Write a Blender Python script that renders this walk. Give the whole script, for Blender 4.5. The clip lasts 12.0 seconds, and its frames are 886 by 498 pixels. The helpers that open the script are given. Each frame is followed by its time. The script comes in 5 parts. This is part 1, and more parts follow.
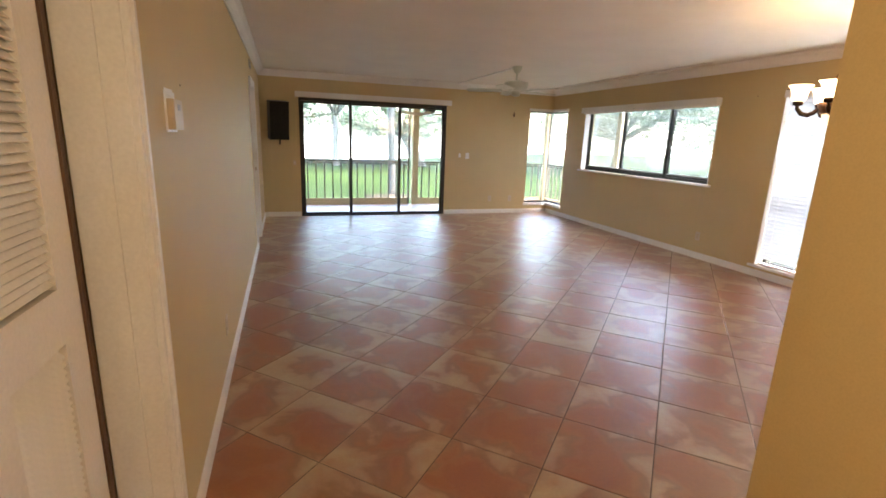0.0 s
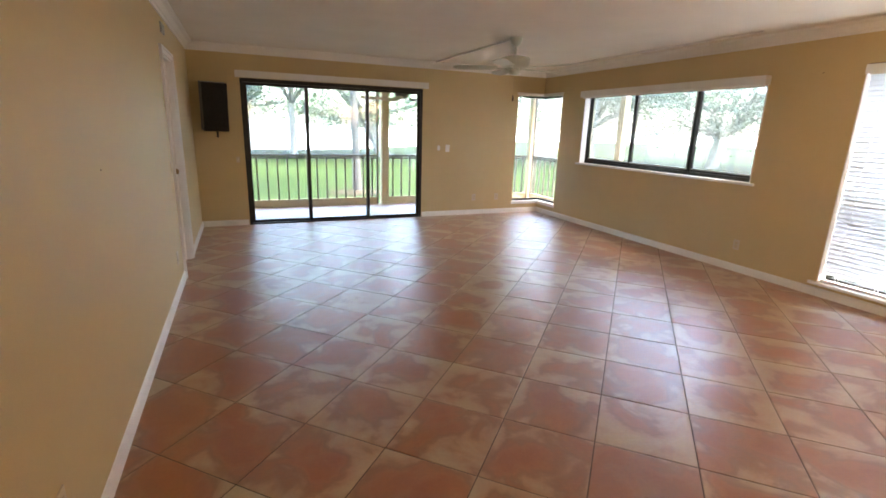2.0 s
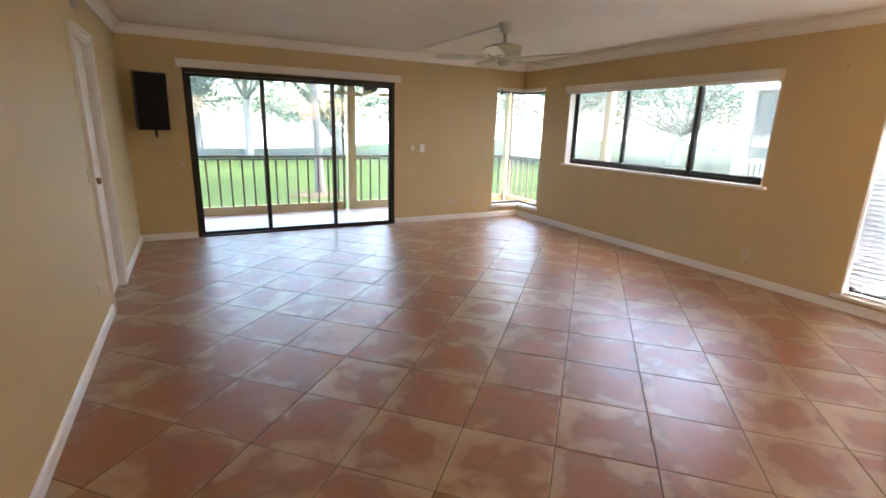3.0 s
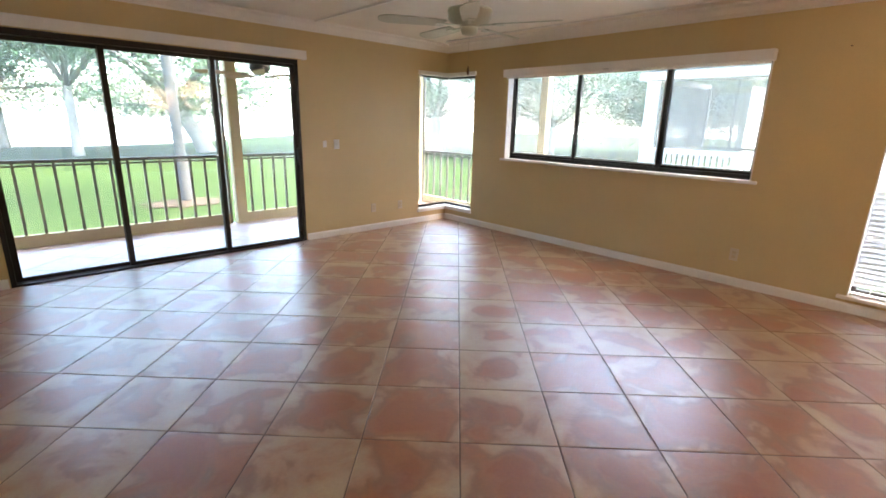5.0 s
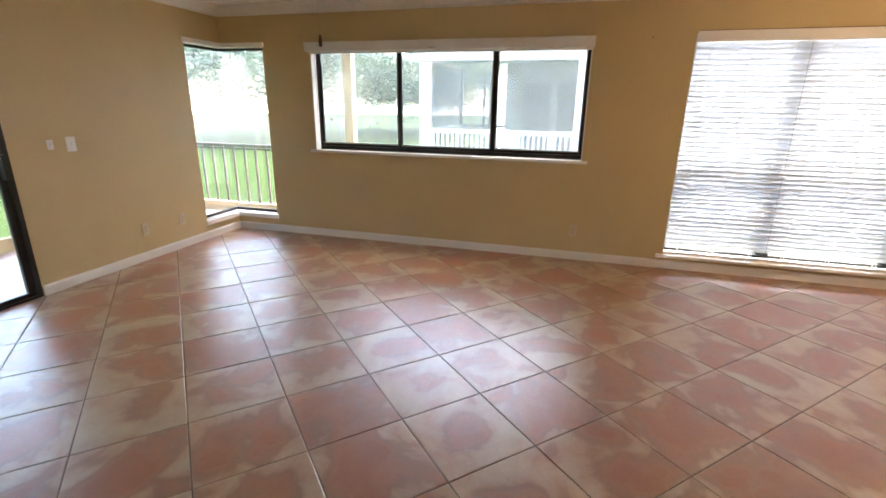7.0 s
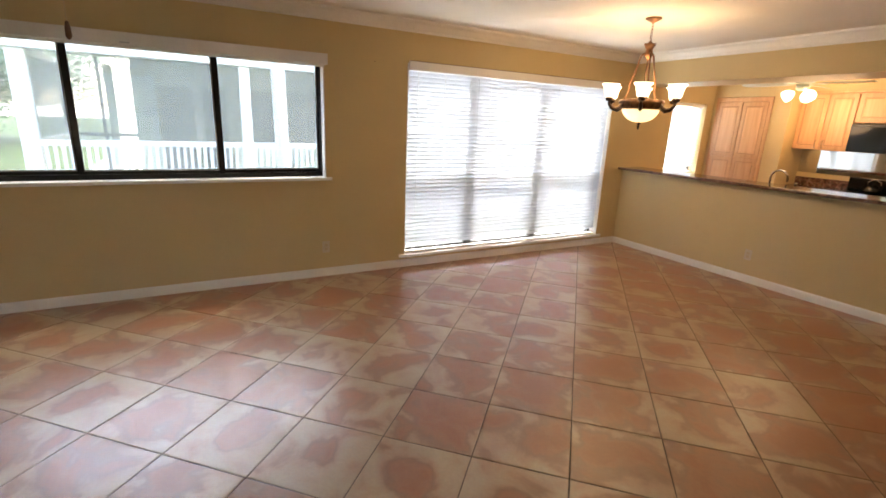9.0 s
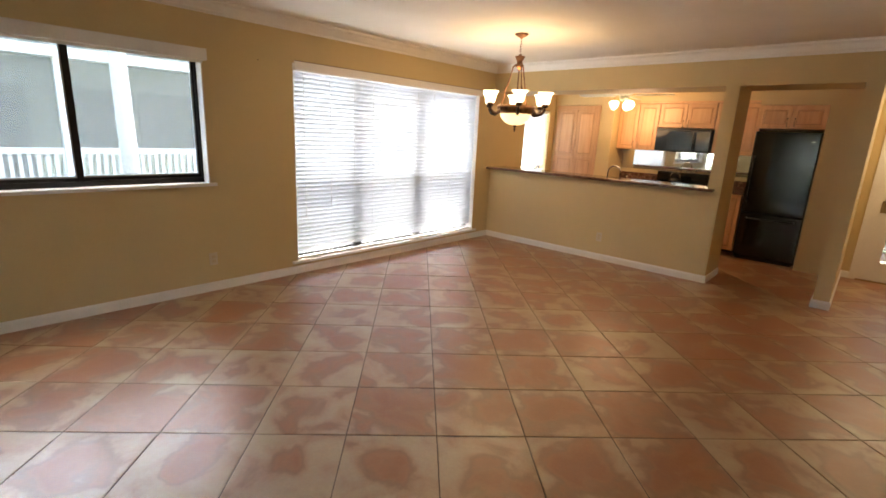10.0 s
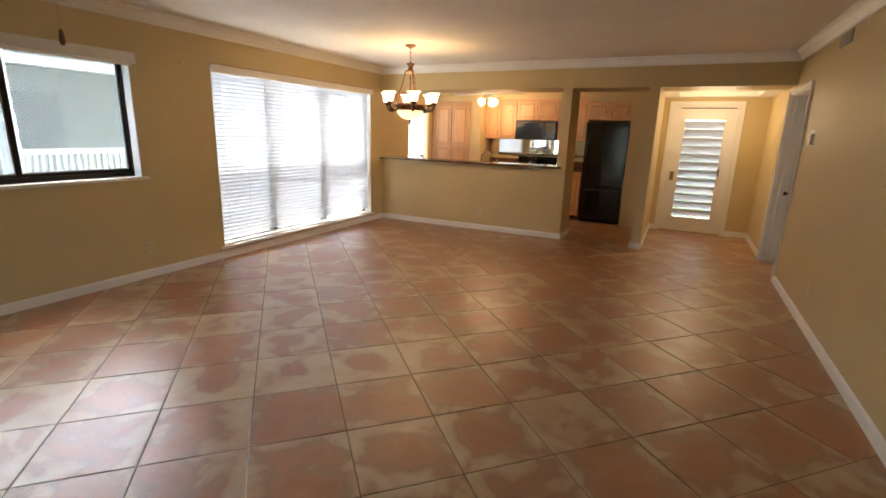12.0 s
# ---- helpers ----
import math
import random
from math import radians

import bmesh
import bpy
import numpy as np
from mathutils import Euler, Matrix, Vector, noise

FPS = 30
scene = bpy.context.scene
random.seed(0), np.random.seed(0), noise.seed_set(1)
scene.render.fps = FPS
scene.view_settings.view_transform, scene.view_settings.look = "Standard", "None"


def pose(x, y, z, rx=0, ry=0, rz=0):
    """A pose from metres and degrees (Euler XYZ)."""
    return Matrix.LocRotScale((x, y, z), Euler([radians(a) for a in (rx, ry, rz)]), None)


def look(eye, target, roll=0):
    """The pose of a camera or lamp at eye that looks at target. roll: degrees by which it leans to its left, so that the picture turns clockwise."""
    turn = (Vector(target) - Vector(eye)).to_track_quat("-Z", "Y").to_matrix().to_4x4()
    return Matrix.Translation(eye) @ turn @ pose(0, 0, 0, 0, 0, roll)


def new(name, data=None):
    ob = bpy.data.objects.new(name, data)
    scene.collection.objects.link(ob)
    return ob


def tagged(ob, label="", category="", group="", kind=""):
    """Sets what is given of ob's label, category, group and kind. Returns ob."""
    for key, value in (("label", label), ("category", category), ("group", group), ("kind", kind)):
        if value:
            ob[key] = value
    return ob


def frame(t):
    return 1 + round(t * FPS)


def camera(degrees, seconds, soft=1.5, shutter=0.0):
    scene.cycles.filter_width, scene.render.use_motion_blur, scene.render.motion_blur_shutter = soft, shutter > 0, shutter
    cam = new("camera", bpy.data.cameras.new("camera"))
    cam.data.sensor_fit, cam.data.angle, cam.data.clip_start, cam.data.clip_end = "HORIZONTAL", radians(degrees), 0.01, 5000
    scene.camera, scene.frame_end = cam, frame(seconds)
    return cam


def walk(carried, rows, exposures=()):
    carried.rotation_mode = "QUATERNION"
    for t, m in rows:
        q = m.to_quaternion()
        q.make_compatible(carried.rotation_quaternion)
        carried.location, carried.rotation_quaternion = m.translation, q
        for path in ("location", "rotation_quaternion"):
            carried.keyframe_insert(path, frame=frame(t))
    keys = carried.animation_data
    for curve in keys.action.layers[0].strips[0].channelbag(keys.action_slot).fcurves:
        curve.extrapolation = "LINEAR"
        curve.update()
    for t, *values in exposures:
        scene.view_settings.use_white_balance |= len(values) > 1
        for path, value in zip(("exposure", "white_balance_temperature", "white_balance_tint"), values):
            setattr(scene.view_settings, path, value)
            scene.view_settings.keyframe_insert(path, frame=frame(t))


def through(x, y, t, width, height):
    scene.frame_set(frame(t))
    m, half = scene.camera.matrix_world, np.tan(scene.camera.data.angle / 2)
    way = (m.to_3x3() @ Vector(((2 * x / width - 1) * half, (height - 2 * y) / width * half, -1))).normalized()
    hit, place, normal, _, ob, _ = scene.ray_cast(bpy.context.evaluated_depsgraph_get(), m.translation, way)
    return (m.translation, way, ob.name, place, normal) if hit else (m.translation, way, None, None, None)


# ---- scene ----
cam = camera(86.9, 12.0, soft=1.7)
PATH = [
    (0, (0.823, 0.477, 1.468), (1.448, 2.319, 1.006), 2.1),
    (0.5, (0.855, 0.801, 1.467), (1.506, 2.631, 0.991), 2.1),
    (1, (0.929, 1.153, 1.458), (1.603, 2.973, 0.974), 2.1),
    (1.5, (0.992, 1.508, 1.468), (1.699, 3.311, 0.971), 1.9),
    (2, (1.031, 1.86, 1.478), (1.795, 3.638, 0.975), 1.7),
    (2.5, (1.105, 2.237, 1.475), (1.925, 3.99, 0.964), 1.7),
    (3, (1.117, 2.588, 1.481), (2.022, 4.296, 0.972), 1.7),
    (3.2, (1.125, 2.724, 1.478), (2.051, 4.42, 0.970), 1.6),
    (4.8, (1.158, 3.904, 1.437), (2.432, 5.357, 0.922), 1.3),
    (5, (1.173, 4.055, 1.437), (2.498, 5.457, 0.912), 1.4),
    (5.5, (1.228, 4.389, 1.439), (2.673, 5.66, 0.890), 1.1),
    (6, (1.256, 4.71, 1.451), (2.841, 5.785, 0.881), 1.0),
    (6.5, (1.292, 4.988, 1.463), (3.015, 5.819, 0.877), 0.7),
    (6.7, (1.314, 5.1, 1.467), (3.088, 5.816, 0.879), 0.7),
    (8.3, (1.440, 6.09, 1.575), (3.301, 5.612, 1.016), 2.1),
    (8.5, (1.471, 6.199, 1.58), (3.291, 5.584, 1.026), 2.2),
    (9, (1.592, 6.437, 1.555), (3.273, 5.494, 1.028), 2.5),
    (9.5, (1.719, 6.66, 1.528), (3.219, 5.431, 1.027), 2.7),
    (10, (1.781, 6.91, 1.506), (3.081, 5.464, 1.025), 2.7),
    (10.5, (1.753, 7.171, 1.487), (2.871, 5.584, 1.015), 2.2),
    (11, (1.706, 7.428, 1.467), (2.689, 5.750, 0.990), 1.6),
    (11.5, (1.637, 7.7, 1.464), (2.528, 5.974, 0.984), 1.4),
    (12, (1.515, 7.966, 1.476), (2.375, 6.225, 0.993), 1.7),
]
walk(cam, [(t, look(eye, target, roll)) for t, eye, target, roll in PATH],
     [(0.0, 5.36, 6700, 10), (5.0, 5.37, 6650, 10), (8.5, 5.12, 6950, 9), (12.0, 4.99, 7050, 8)])

# ---------------------------------------------------------------- light
world = bpy.data.worlds.new("world")
scene.world = world
world.use_nodes = True
wnt = world.node_tree
bg = wnt.nodes["Background"]
sky = wnt.nodes.new("ShaderNodeTexSky")
sky.sky_type = "NISHITA"
sky.sun_disc = False
sky.sun_elevation = radians(62)
sky.sun_rotation = radians(128)
sky.air_density = 1.0
sky.dust_density = 3.0
sky.ozone_density = 0.6
wnt.links.new(sky.outputs[0], bg.inputs[0])
bg.inputs[1].default_value = 0.15

sun = new("sun", bpy.data.lights.new("sun", "SUN"))
sun.data.energy = 0.5
sun.data.angle = radians(28)
sun.data.color = (1.0, 0.96, 0.9)
sun.matrix_basis = look((9, -7, 22), (0, 0, 0))


def point_lamp(name, at, watts, size, color):
    ob = new(name, bpy.data.lights.new(name, "POINT"))
    ob.data.energy, ob.data.shadow_soft_size, ob.data.color = watts, size, color
    ob.location = at
    return ob


def window_lamp(name, at, width, height, watts):
    """Stands in for the bright sky behind a blind: it lies outside the glass and faces in."""
    ob = new(name, bpy.data.lights.new(name, "AREA"))
    ob.data.shape, ob.data.size, ob.data.size_y = "RECTANGLE", width, height
    ob.data.energy, ob.data.color = watts, (0.93, 0.97, 1.0)
    ob.matrix_basis = look(at, (at[0] - 1, at[1], at[2]))
    return ob


window_lamp("tall_window_sky", (6.275, 2.985, 1.52), 2.8, 1.04, 1.5)
window_lamp("kitchen_window_sky", (6.275, -0.06, 1.45), 0.6, 0.95, 0.6)
WARM = (1.0, 0.62, 0.32)
point_lamp("chandelier_light", (4.57, 2.81, 1.88), 1.0, 0.3, WARM)
point_lamp("kitchen_light", (4.58, -0.3, 1.9), 1.0, 0.35, (1.0, 0.64, 0.38))
point_lamp("entry_light", (1.2, 0.15, 1.85), 0.7, 0.3, (1.0, 0.76, 0.5))

# ---------------------------------------------------------------- materials


def nodes_of(name):
    m = bpy.data.materials.new(name)
    m.use_nodes = True
    nt = m.node_tree
    return m, nt, nt.nodes["Principled BSDF"]


def node(nt, kind, **sets):
    n = nt.nodes.new(kind)
    for k, v in sets.items():
        n.inputs[k].default_value = v
    return n


def mottled(name, c1, c2, scale=3.0, rough=0.6, fine=60.0, bump=0.1, metal=0.0, rough_var=0.08, coords="Object", stretch=(1, 1, 1), coat=0.0):
    """Two-tone surface: broad mottling, fine grain, bump and uneven gloss."""
    m, nt, b = nodes_of(name)
    tc = node(nt, "ShaderNodeTexCoord")
    mp = node(nt, "ShaderNodeMapping", Scale=stretch)
    nt.links.new(tc.outputs[coords], mp.inputs[0])
    n1 = node(nt, "ShaderNodeTexNoise", Scale=scale, Detail=5.0, Roughness=0.6)
    n2 = node(nt, "ShaderNodeTexNoise", Scale=fine, Detail=3.0)
    nt.links.new(mp.outputs[0], n1.inputs[0])
    nt.links.new(mp.outputs[0], n2.inputs[0])
    ramp = node(nt, "ShaderNodeMapRange")
    ramp.inputs[1].default_value, ramp.inputs[2].default_value = 0.35, 0.65
    nt.links.new(n1.outputs[0], ramp.inputs[0])
    mix = node(nt, "ShaderNodeMix")
    mix.data_type = "RGBA"
    mix.inputs[6].default_value, mix.inputs[7].default_value = (*c1, 1), (*c2, 1)
    nt.links.new(ramp.outputs[0], mix.inputs[0])
    grain = node(nt, "ShaderNodeMapRange")
    grain.inputs[3].default_value, grain.inputs[4].default_value = 0.9, 1.1
    nt.links.new(n2.outputs[0], grain.inputs[0])
    hsv = node(nt, "ShaderNodeHueSaturation")
    nt.links.new(grain.outputs[0], hsv.inputs["Value"])
    nt.links.new(mix.outputs[2], hsv.inputs["Color"])
    nt.links.new(hsv.outputs[0], b.inputs["Base Color"])
    mr = node(nt, "ShaderNodeMapRange")
    mr.inputs[3].default_value, mr.inputs[4].default_value = max(0.02, rough - rough_var), min(1, rough + rough_var)
    nt.links.new(n1.outputs[0], mr.inputs[0])
    nt.links.new(mr.outputs[0], b.inputs["Roughness"])
    bp = node(nt, "ShaderNodeBump", Strength=bump, Distance=0.004)
    nt.links.new(n2.outputs[0], bp.inputs["Height"])
    nt.links.new(bp.outputs[0], b.inputs["Normal"])
    b.inputs["Metallic"].default_value = metal
    b.inputs["Coat Weight"].default_value = coat
    return m


def tile_material(name, rust, pink, cream, rough):
    """Glazed terracotta tile: a rust body that fades into soft cream clouds, mostly towards the rim; each tile differs."""
    m, nt, b = nodes_of(name)
    tc = node(nt, "ShaderNodeTexCoord")
    info = node(nt, "ShaderNodeObjectInfo")
    comb = node(nt, "ShaderNodeCombineXYZ")
    for i, k in enumerate((97.0, 53.0, 31.0)):
        mul = node(nt, "ShaderNodeMath")
        mul.operation = "MULTIPLY"
        mul.inputs[1].default_value = k
        nt.links.new(info.outputs["Random"], mul.inputs[0])
        nt.links.new(mul.outputs[0], comb.inputs[i])
    off = node(nt, "ShaderNodeVectorMath")
    off.operation = "ADD"
    nt.links.new(tc.outputs["Object"], off.inputs[0])
    nt.links.new(comb.outputs[0], off.inputs[1])
    cloud = node(nt, "ShaderNodeTexNoise", Scale=3.6, Detail=6.0, Roughness=0.50, Distortion=0.5)
    nt.links.new(off.outputs[0], cloud.inputs[0])
    # distance from the middle of the tile, measured along its two sides
    rot = node(nt, "ShaderNodeMapping")
    rot.inputs["Rotation"].default_value = (0, 0, radians(45))
    nt.links.new(tc.outputs["Object"], rot.inputs[0])
    ab = node(nt, "ShaderNodeVectorMath")
    ab.operation = "ABSOLUTE"
    nt.links.new(rot.outputs[0], ab.inputs[0])
    sep = node(nt, "ShaderNodeSeparateXYZ")
    nt.links.new(ab.outputs[0], sep.inputs[0])
    far = node(nt, "ShaderNodeMath")
    far.operation = "MAXIMUM"
    nt.links.new(sep.outputs[0], far.inputs[0])
    nt.links.new(sep.outputs[1], far.inputs[1])
    rim = node(nt, "ShaderNodeMapRange")
    rim.inputs[1].default_value, rim.inputs[2].default_value = 0.06, 0.23
    rim.inputs[3].default_value, rim.inputs[4].default_value = -0.085, 0.115
    nt.links.new(far.outputs[0], rim.inputs[0])
    share = node(nt, "ShaderNodeMapRange")
    share.inputs[3].default_value, share.inputs[4].default_value = -0.12, 0.045
    wn = node(nt, "ShaderNodeTexWhiteNoise")
    wn.noise_dimensions = "1D"
    nt.links.new(info.outputs["Random"], wn.inputs["W"])
    nt.links.new(wn.outputs[0], share.inputs[0])
    add = node(nt, "ShaderNodeMath")
    nt.links.new(cloud.outputs[0], add.inputs[0])
    nt.links.new(share.outputs[0], add.inputs[1])
    add2 = node(nt, "ShaderNodeMath")
    nt.links.new(add.outputs[0], add2.inputs[0])
    nt.links.new(rim.outputs[0], add2.inputs[1])
    # the cream sets in with a ragged step and then thickens slowly; the rust is burnt darker along that step
    edge = node(nt, "ShaderNodeValToRGB")
    burnt = node(nt, "ShaderNodeValToRGB")
    for ramp, stops in ((edge, ((0.34, 0.0), (0.450, 0.18), (0.525, 0.42), (0.61, 0.70), (0.74, 1.0))), (burnt, ((0.42, 1.0), (0.475, 0.80), (0.505, 0.84), (0.54, 1.0)))):
        e = ramp.color_ramp.elements
        e[0].position, e[0].color = stops[0][0], (stops[0][1],) * 3 + (1,)
        e[1].position, e[1].color = stops[-1][0], (stops[-1][1],) * 3 + (1,)
        for where, grey in stops[1:-1]:
            e.new(where).color = (grey,) * 3 + (1,)
        nt.links.new(add2.outputs[0], ramp.inputs[0])
    n2 = node(nt, "ShaderNodeTexNoise", Scale=6.0, Detail=3.0, Roughness=0.5)
    nt.links.new(off.outputs[0], n2.inputs[0])
    tone = node(nt, "ShaderNodeMix")
    tone.data_type = "RGBA"
    tone.inputs[6].default_value, tone.inputs[7].default_value = (*rust, 1), (*pink, 1)
    nt.links.new(n2.outputs[0], tone.inputs[0])
    mix = node(nt, "ShaderNodeMix")
    mix.data_type = "RGBA"
    mix.inputs[7].default_value = (*cream, 1)
    nt.links.new(edge.outputs[0], mix.inputs[0])
    nt.links.new(tone.outputs[2], mix.inputs[6])
    n3 = node(nt, "ShaderNodeTexNoise", Scale=70.0, Detail=4.0)
    nt.links.new(off.outputs[0], n3.inputs[0])
    speck = node(nt, "ShaderNodeMapRange")
    speck.inputs[3].default_value, speck.inputs[4].default_value = 0.88, 1.12
    nt.links.new(n3.outputs[0], speck.inputs[0])
    hsv = node(nt, "ShaderNodeHueSaturation")
    value = node(nt, "ShaderNodeMath")
    value.operation = "MULTIPLY"
    nt.links.new(speck.outputs[0], value.inputs[0])
    nt.links.new(burnt.outputs[0], value.inputs[1])
    nt.links.new(value.outputs[0], hsv.inputs["Value"])
    nt.links.new(mix.outputs[2], hsv.inputs["Color"])
    nt.links.new(hsv.outputs[0], b.inputs["Base Color"])
    rr = node(nt, "ShaderNodeMapRange")
    rr.inputs[3].default_value, rr.inputs[4].default_value = rough - 0.05, rough + 0.07
    nt.links.new(n2.outputs[0], rr.inputs[0])
    nt.links.new(rr.outputs[0], b.inputs["Roughness"])
    bp = node(nt, "ShaderNodeBump", Strength=0.16, Distance=0.004)
    nt.links.new(n2.outputs[0], bp.inputs["Height"])
    nt.links.new(bp.outputs[0], b.inputs["Normal"])
    b.inputs["Specular IOR Level"].default_value = 0.45
    b.inputs["Coat Weight"].default_value = 0.9
    b.inputs["Coat Roughness"].default_value = 0.47
    b.inputs["Coat IOR"].default_value = 1.6
    return m


def emitting(name, color, strength, base=(0.9, 0.88, 0.8)):
    m, nt, b = nodes_of(name)
    b.inputs["Base Color"].default_value = (*base, 1)
    b.inputs["Roughness"].default_value = 0.35
    tc = node(nt, "ShaderNodeTexCoord")
    n = node(nt, "ShaderNodeTexNoise", Scale=14.0, Detail=4.0, Distortion=1.2)
    nt.links.new(tc.outputs["Object"], n.inputs[0])
    mix = node(nt, "ShaderNodeMix")
    mix.data_type = "RGBA"
    mix.inputs[6].default_value = (*color, 1)
    mix.inputs[7].default_value = (color[0], color[1] * 0.8, color[2] * 0.55, 1)
    nt.links.new(n.outputs[0], mix.inputs[0])
    nt.links.new(mix.outputs[2], b.inputs["Emission Color"])
    b.inputs["Emission Strength"].default_value = strength
    return m


def wood(name, c1, c2, rough=0.4, along=2):
    """Straight-grained wood, with the grain along one axis."""
    m, nt, b = nodes_of(name)
    tc = node(nt, "ShaderNodeTexCoord")
    s = [26.0, 26.0, 26.0]
    s[along] = 1.6
    mp = node(nt, "ShaderNodeMapping", Scale=tuple(s))
    info = node(nt, "ShaderNodeObjectInfo")
    nt.links.new(tc.outputs["Object"], mp.inputs[0])
    n1 = node(nt, "ShaderNodeTexNoise", Scale=1.0, Detail=6.0, Roughness=0.6, Distortion=0.6)
    nt.links.new(mp.outputs[0], n1.inputs[0])
    mix = node(nt, "ShaderNodeMix")
    mix.data_type = "RGBA"
    mix.inputs[6].default_value, mix.inputs[7].default_value = (*c1, 1), (*c2, 1)
    mr = node(nt, "ShaderNodeMapRange")
    mr.inputs[1].default_value, mr.inputs[2].default_value = 0.3, 0.7
    nt.links.new(n1.outputs[0], mr.inputs[0])
    nt.links.new(mr.outputs[0], mix.inputs[0])
    hsv = node(nt, "ShaderNodeHueSaturation")
    v = node(nt, "ShaderNodeMapRange")
    v.inputs[3].default_value, v.inputs[4].default_value = 0.88, 1.1
    nt.links.new(info.outputs["Random"], v.inputs[0])
    nt.links.new(v.outputs[0], hsv.inputs["Value"])
    nt.links.new(mix.outputs[2], hsv.inputs["Color"])
    nt.links.new(hsv.outputs[0], b.inputs["Base Color"])
    b.inputs["Roughness"].default_value = rough
    bp = node(nt, "ShaderNodeBump", Strength=0.15, Distance=0.002)
    nt.links.new(n1.outputs[0], bp.inputs["Height"])
    nt.links.new(bp.outputs[0], b.inputs["Normal"])
    return m


def glass_material(name, tint=(1, 1, 1), rough=0.0):
    m, nt, b = nodes_of(name)
    b.inputs["Base Color"].default_value = (*tint, 1)
    b.inputs["Roughness"].default_value = rough
    b.inputs["Transmission Weight"].default_value = 1.0
    b.inputs["IOR"].default_value = 1.45
    return m


def leaf_material(name, c1, c2):
    m, nt, b = nodes_of(name)
    g = node(nt, "ShaderNodeNewGeometry")
    mix = node(nt, "ShaderNodeMix")
    mix.data_type = "RGBA"
    mix.inputs[6].default_value, mix.inputs[7].default_value = (*c1, 1), (*c2, 1)
    nt.links.new(g.outputs["Random Per Island"], mix.inputs[0])
    nt.links.new(mix.outputs[2], b.inputs["Base Color"])
    b.inputs["Roughness"].default_value = 0.5
    tr = node(nt, "ShaderNodeBsdfTranslucent")
    nt.links.new(mix.outputs[2], tr.inputs[0])
    ms = node(nt, "ShaderNodeMixShader")
    ms.inputs[0].default_value = 0.5
    nt.links.new(b.outputs[0], ms.inputs[1])
    nt.links.new(tr.outputs[0], ms.inputs[2])
    nt.links.new(ms.outputs[0], nt.nodes["Material Output"].inputs[0])
    return m


def slat_material(name, through=(0.52, 0.55, 0.59)):
    """White slat or louver that lets some daylight through."""
    m, nt, b = nodes_of(name)
    b.inputs["Base Color"].default_value = (0.8, 0.8, 0.79, 1)
    b.inputs["Roughness"].default_value = 0.4
    tr = node(nt, "ShaderNodeBsdfTranslucent")
    tr.inputs[0].default_value = (*through, 1)
    ms = node(nt, "ShaderNodeMixShader")
    ms.inputs[0].default_value = 0.52
    nt.links.new(b.outputs[0], ms.inputs[1])
    nt.links.new(tr.outputs[0], ms.inputs[2])
    nt.links.new(ms.outputs[0], nt.nodes["Material Output"].inputs[0])
    return m


def granite(name):
    m, nt, b = nodes_of(name)
    tc = node(nt, "ShaderNodeTexCoord")
    n1 = node(nt, "ShaderNodeTexNoise", Scale=16.0, Detail=8.0, Roughness=0.7, Distortion=0.8)
    n2 = node(nt, "ShaderNodeTexVoronoi", Scale=90.0)
    nt.links.new(tc.outputs["Object"], n1.inputs[0])
    nt.links.new(tc.outputs["Object"], n2.inputs[0])
    ramp = node(nt, "ShaderNodeValToRGB")
    e = ramp.color_ramp.elements
    e[0].position, e[0].color = 0.36, (0.03, 0.022, 0.018, 1)
    e[1].position, e[1].color = 0.7, (0.30, 0.21, 0.15, 1)
    mid = e.new(0.5)
    mid.color = (0.13, 0.06, 0.038, 1)
    nt.links.new(n1.outputs[0], ramp.inputs[0])
    mix = node(nt, "ShaderNodeMix")
    mix.data_type, mix.blend_type = "RGBA", "OVERLAY"
    mix.inputs[0].default_value = 0.15
    nt.links.new(ramp.outputs[0], mix.inputs[6])
    nt.links.new(n2.outputs["Color"], mix.inputs[7])
    nt.links.new(mix.outputs[2], b.inputs["Base Color"])
    b.inputs["Roughness"].default_value = 0.1
    return m


def screen_material(name, color, cover):
    """Fine mesh: it lets most light through and scatters the rest, forwards as well as back."""
    m, nt, b = nodes_of(name)
    b.inputs["Base Color"].default_value = (*color, 1)
    b.inputs["Roughness"].default_value = 0.8
    glow = node(nt, "ShaderNodeBsdfTranslucent")
    glow.inputs[0].default_value = (*color, 1)
    cloth = node(nt, "ShaderNodeMixShader")
    cloth.inputs[0].default_value = 0.5
    nt.links.new(b.outputs[0], cloth.inputs[1])
    nt.links.new(glow.outputs[0], cloth.inputs[2])
    tr = node(nt, "ShaderNodeBsdfTransparent")
    ms = node(nt, "ShaderNodeMixShader")
    ms.inputs[0].default_value = cover
    nt.links.new(tr.outputs[0], ms.inputs[1])
    nt.links.new(cloth.outputs[0], ms.inputs[2])
    nt.links.new(ms.outputs[0], nt.nodes["Material Output"].inputs[0])
    return m


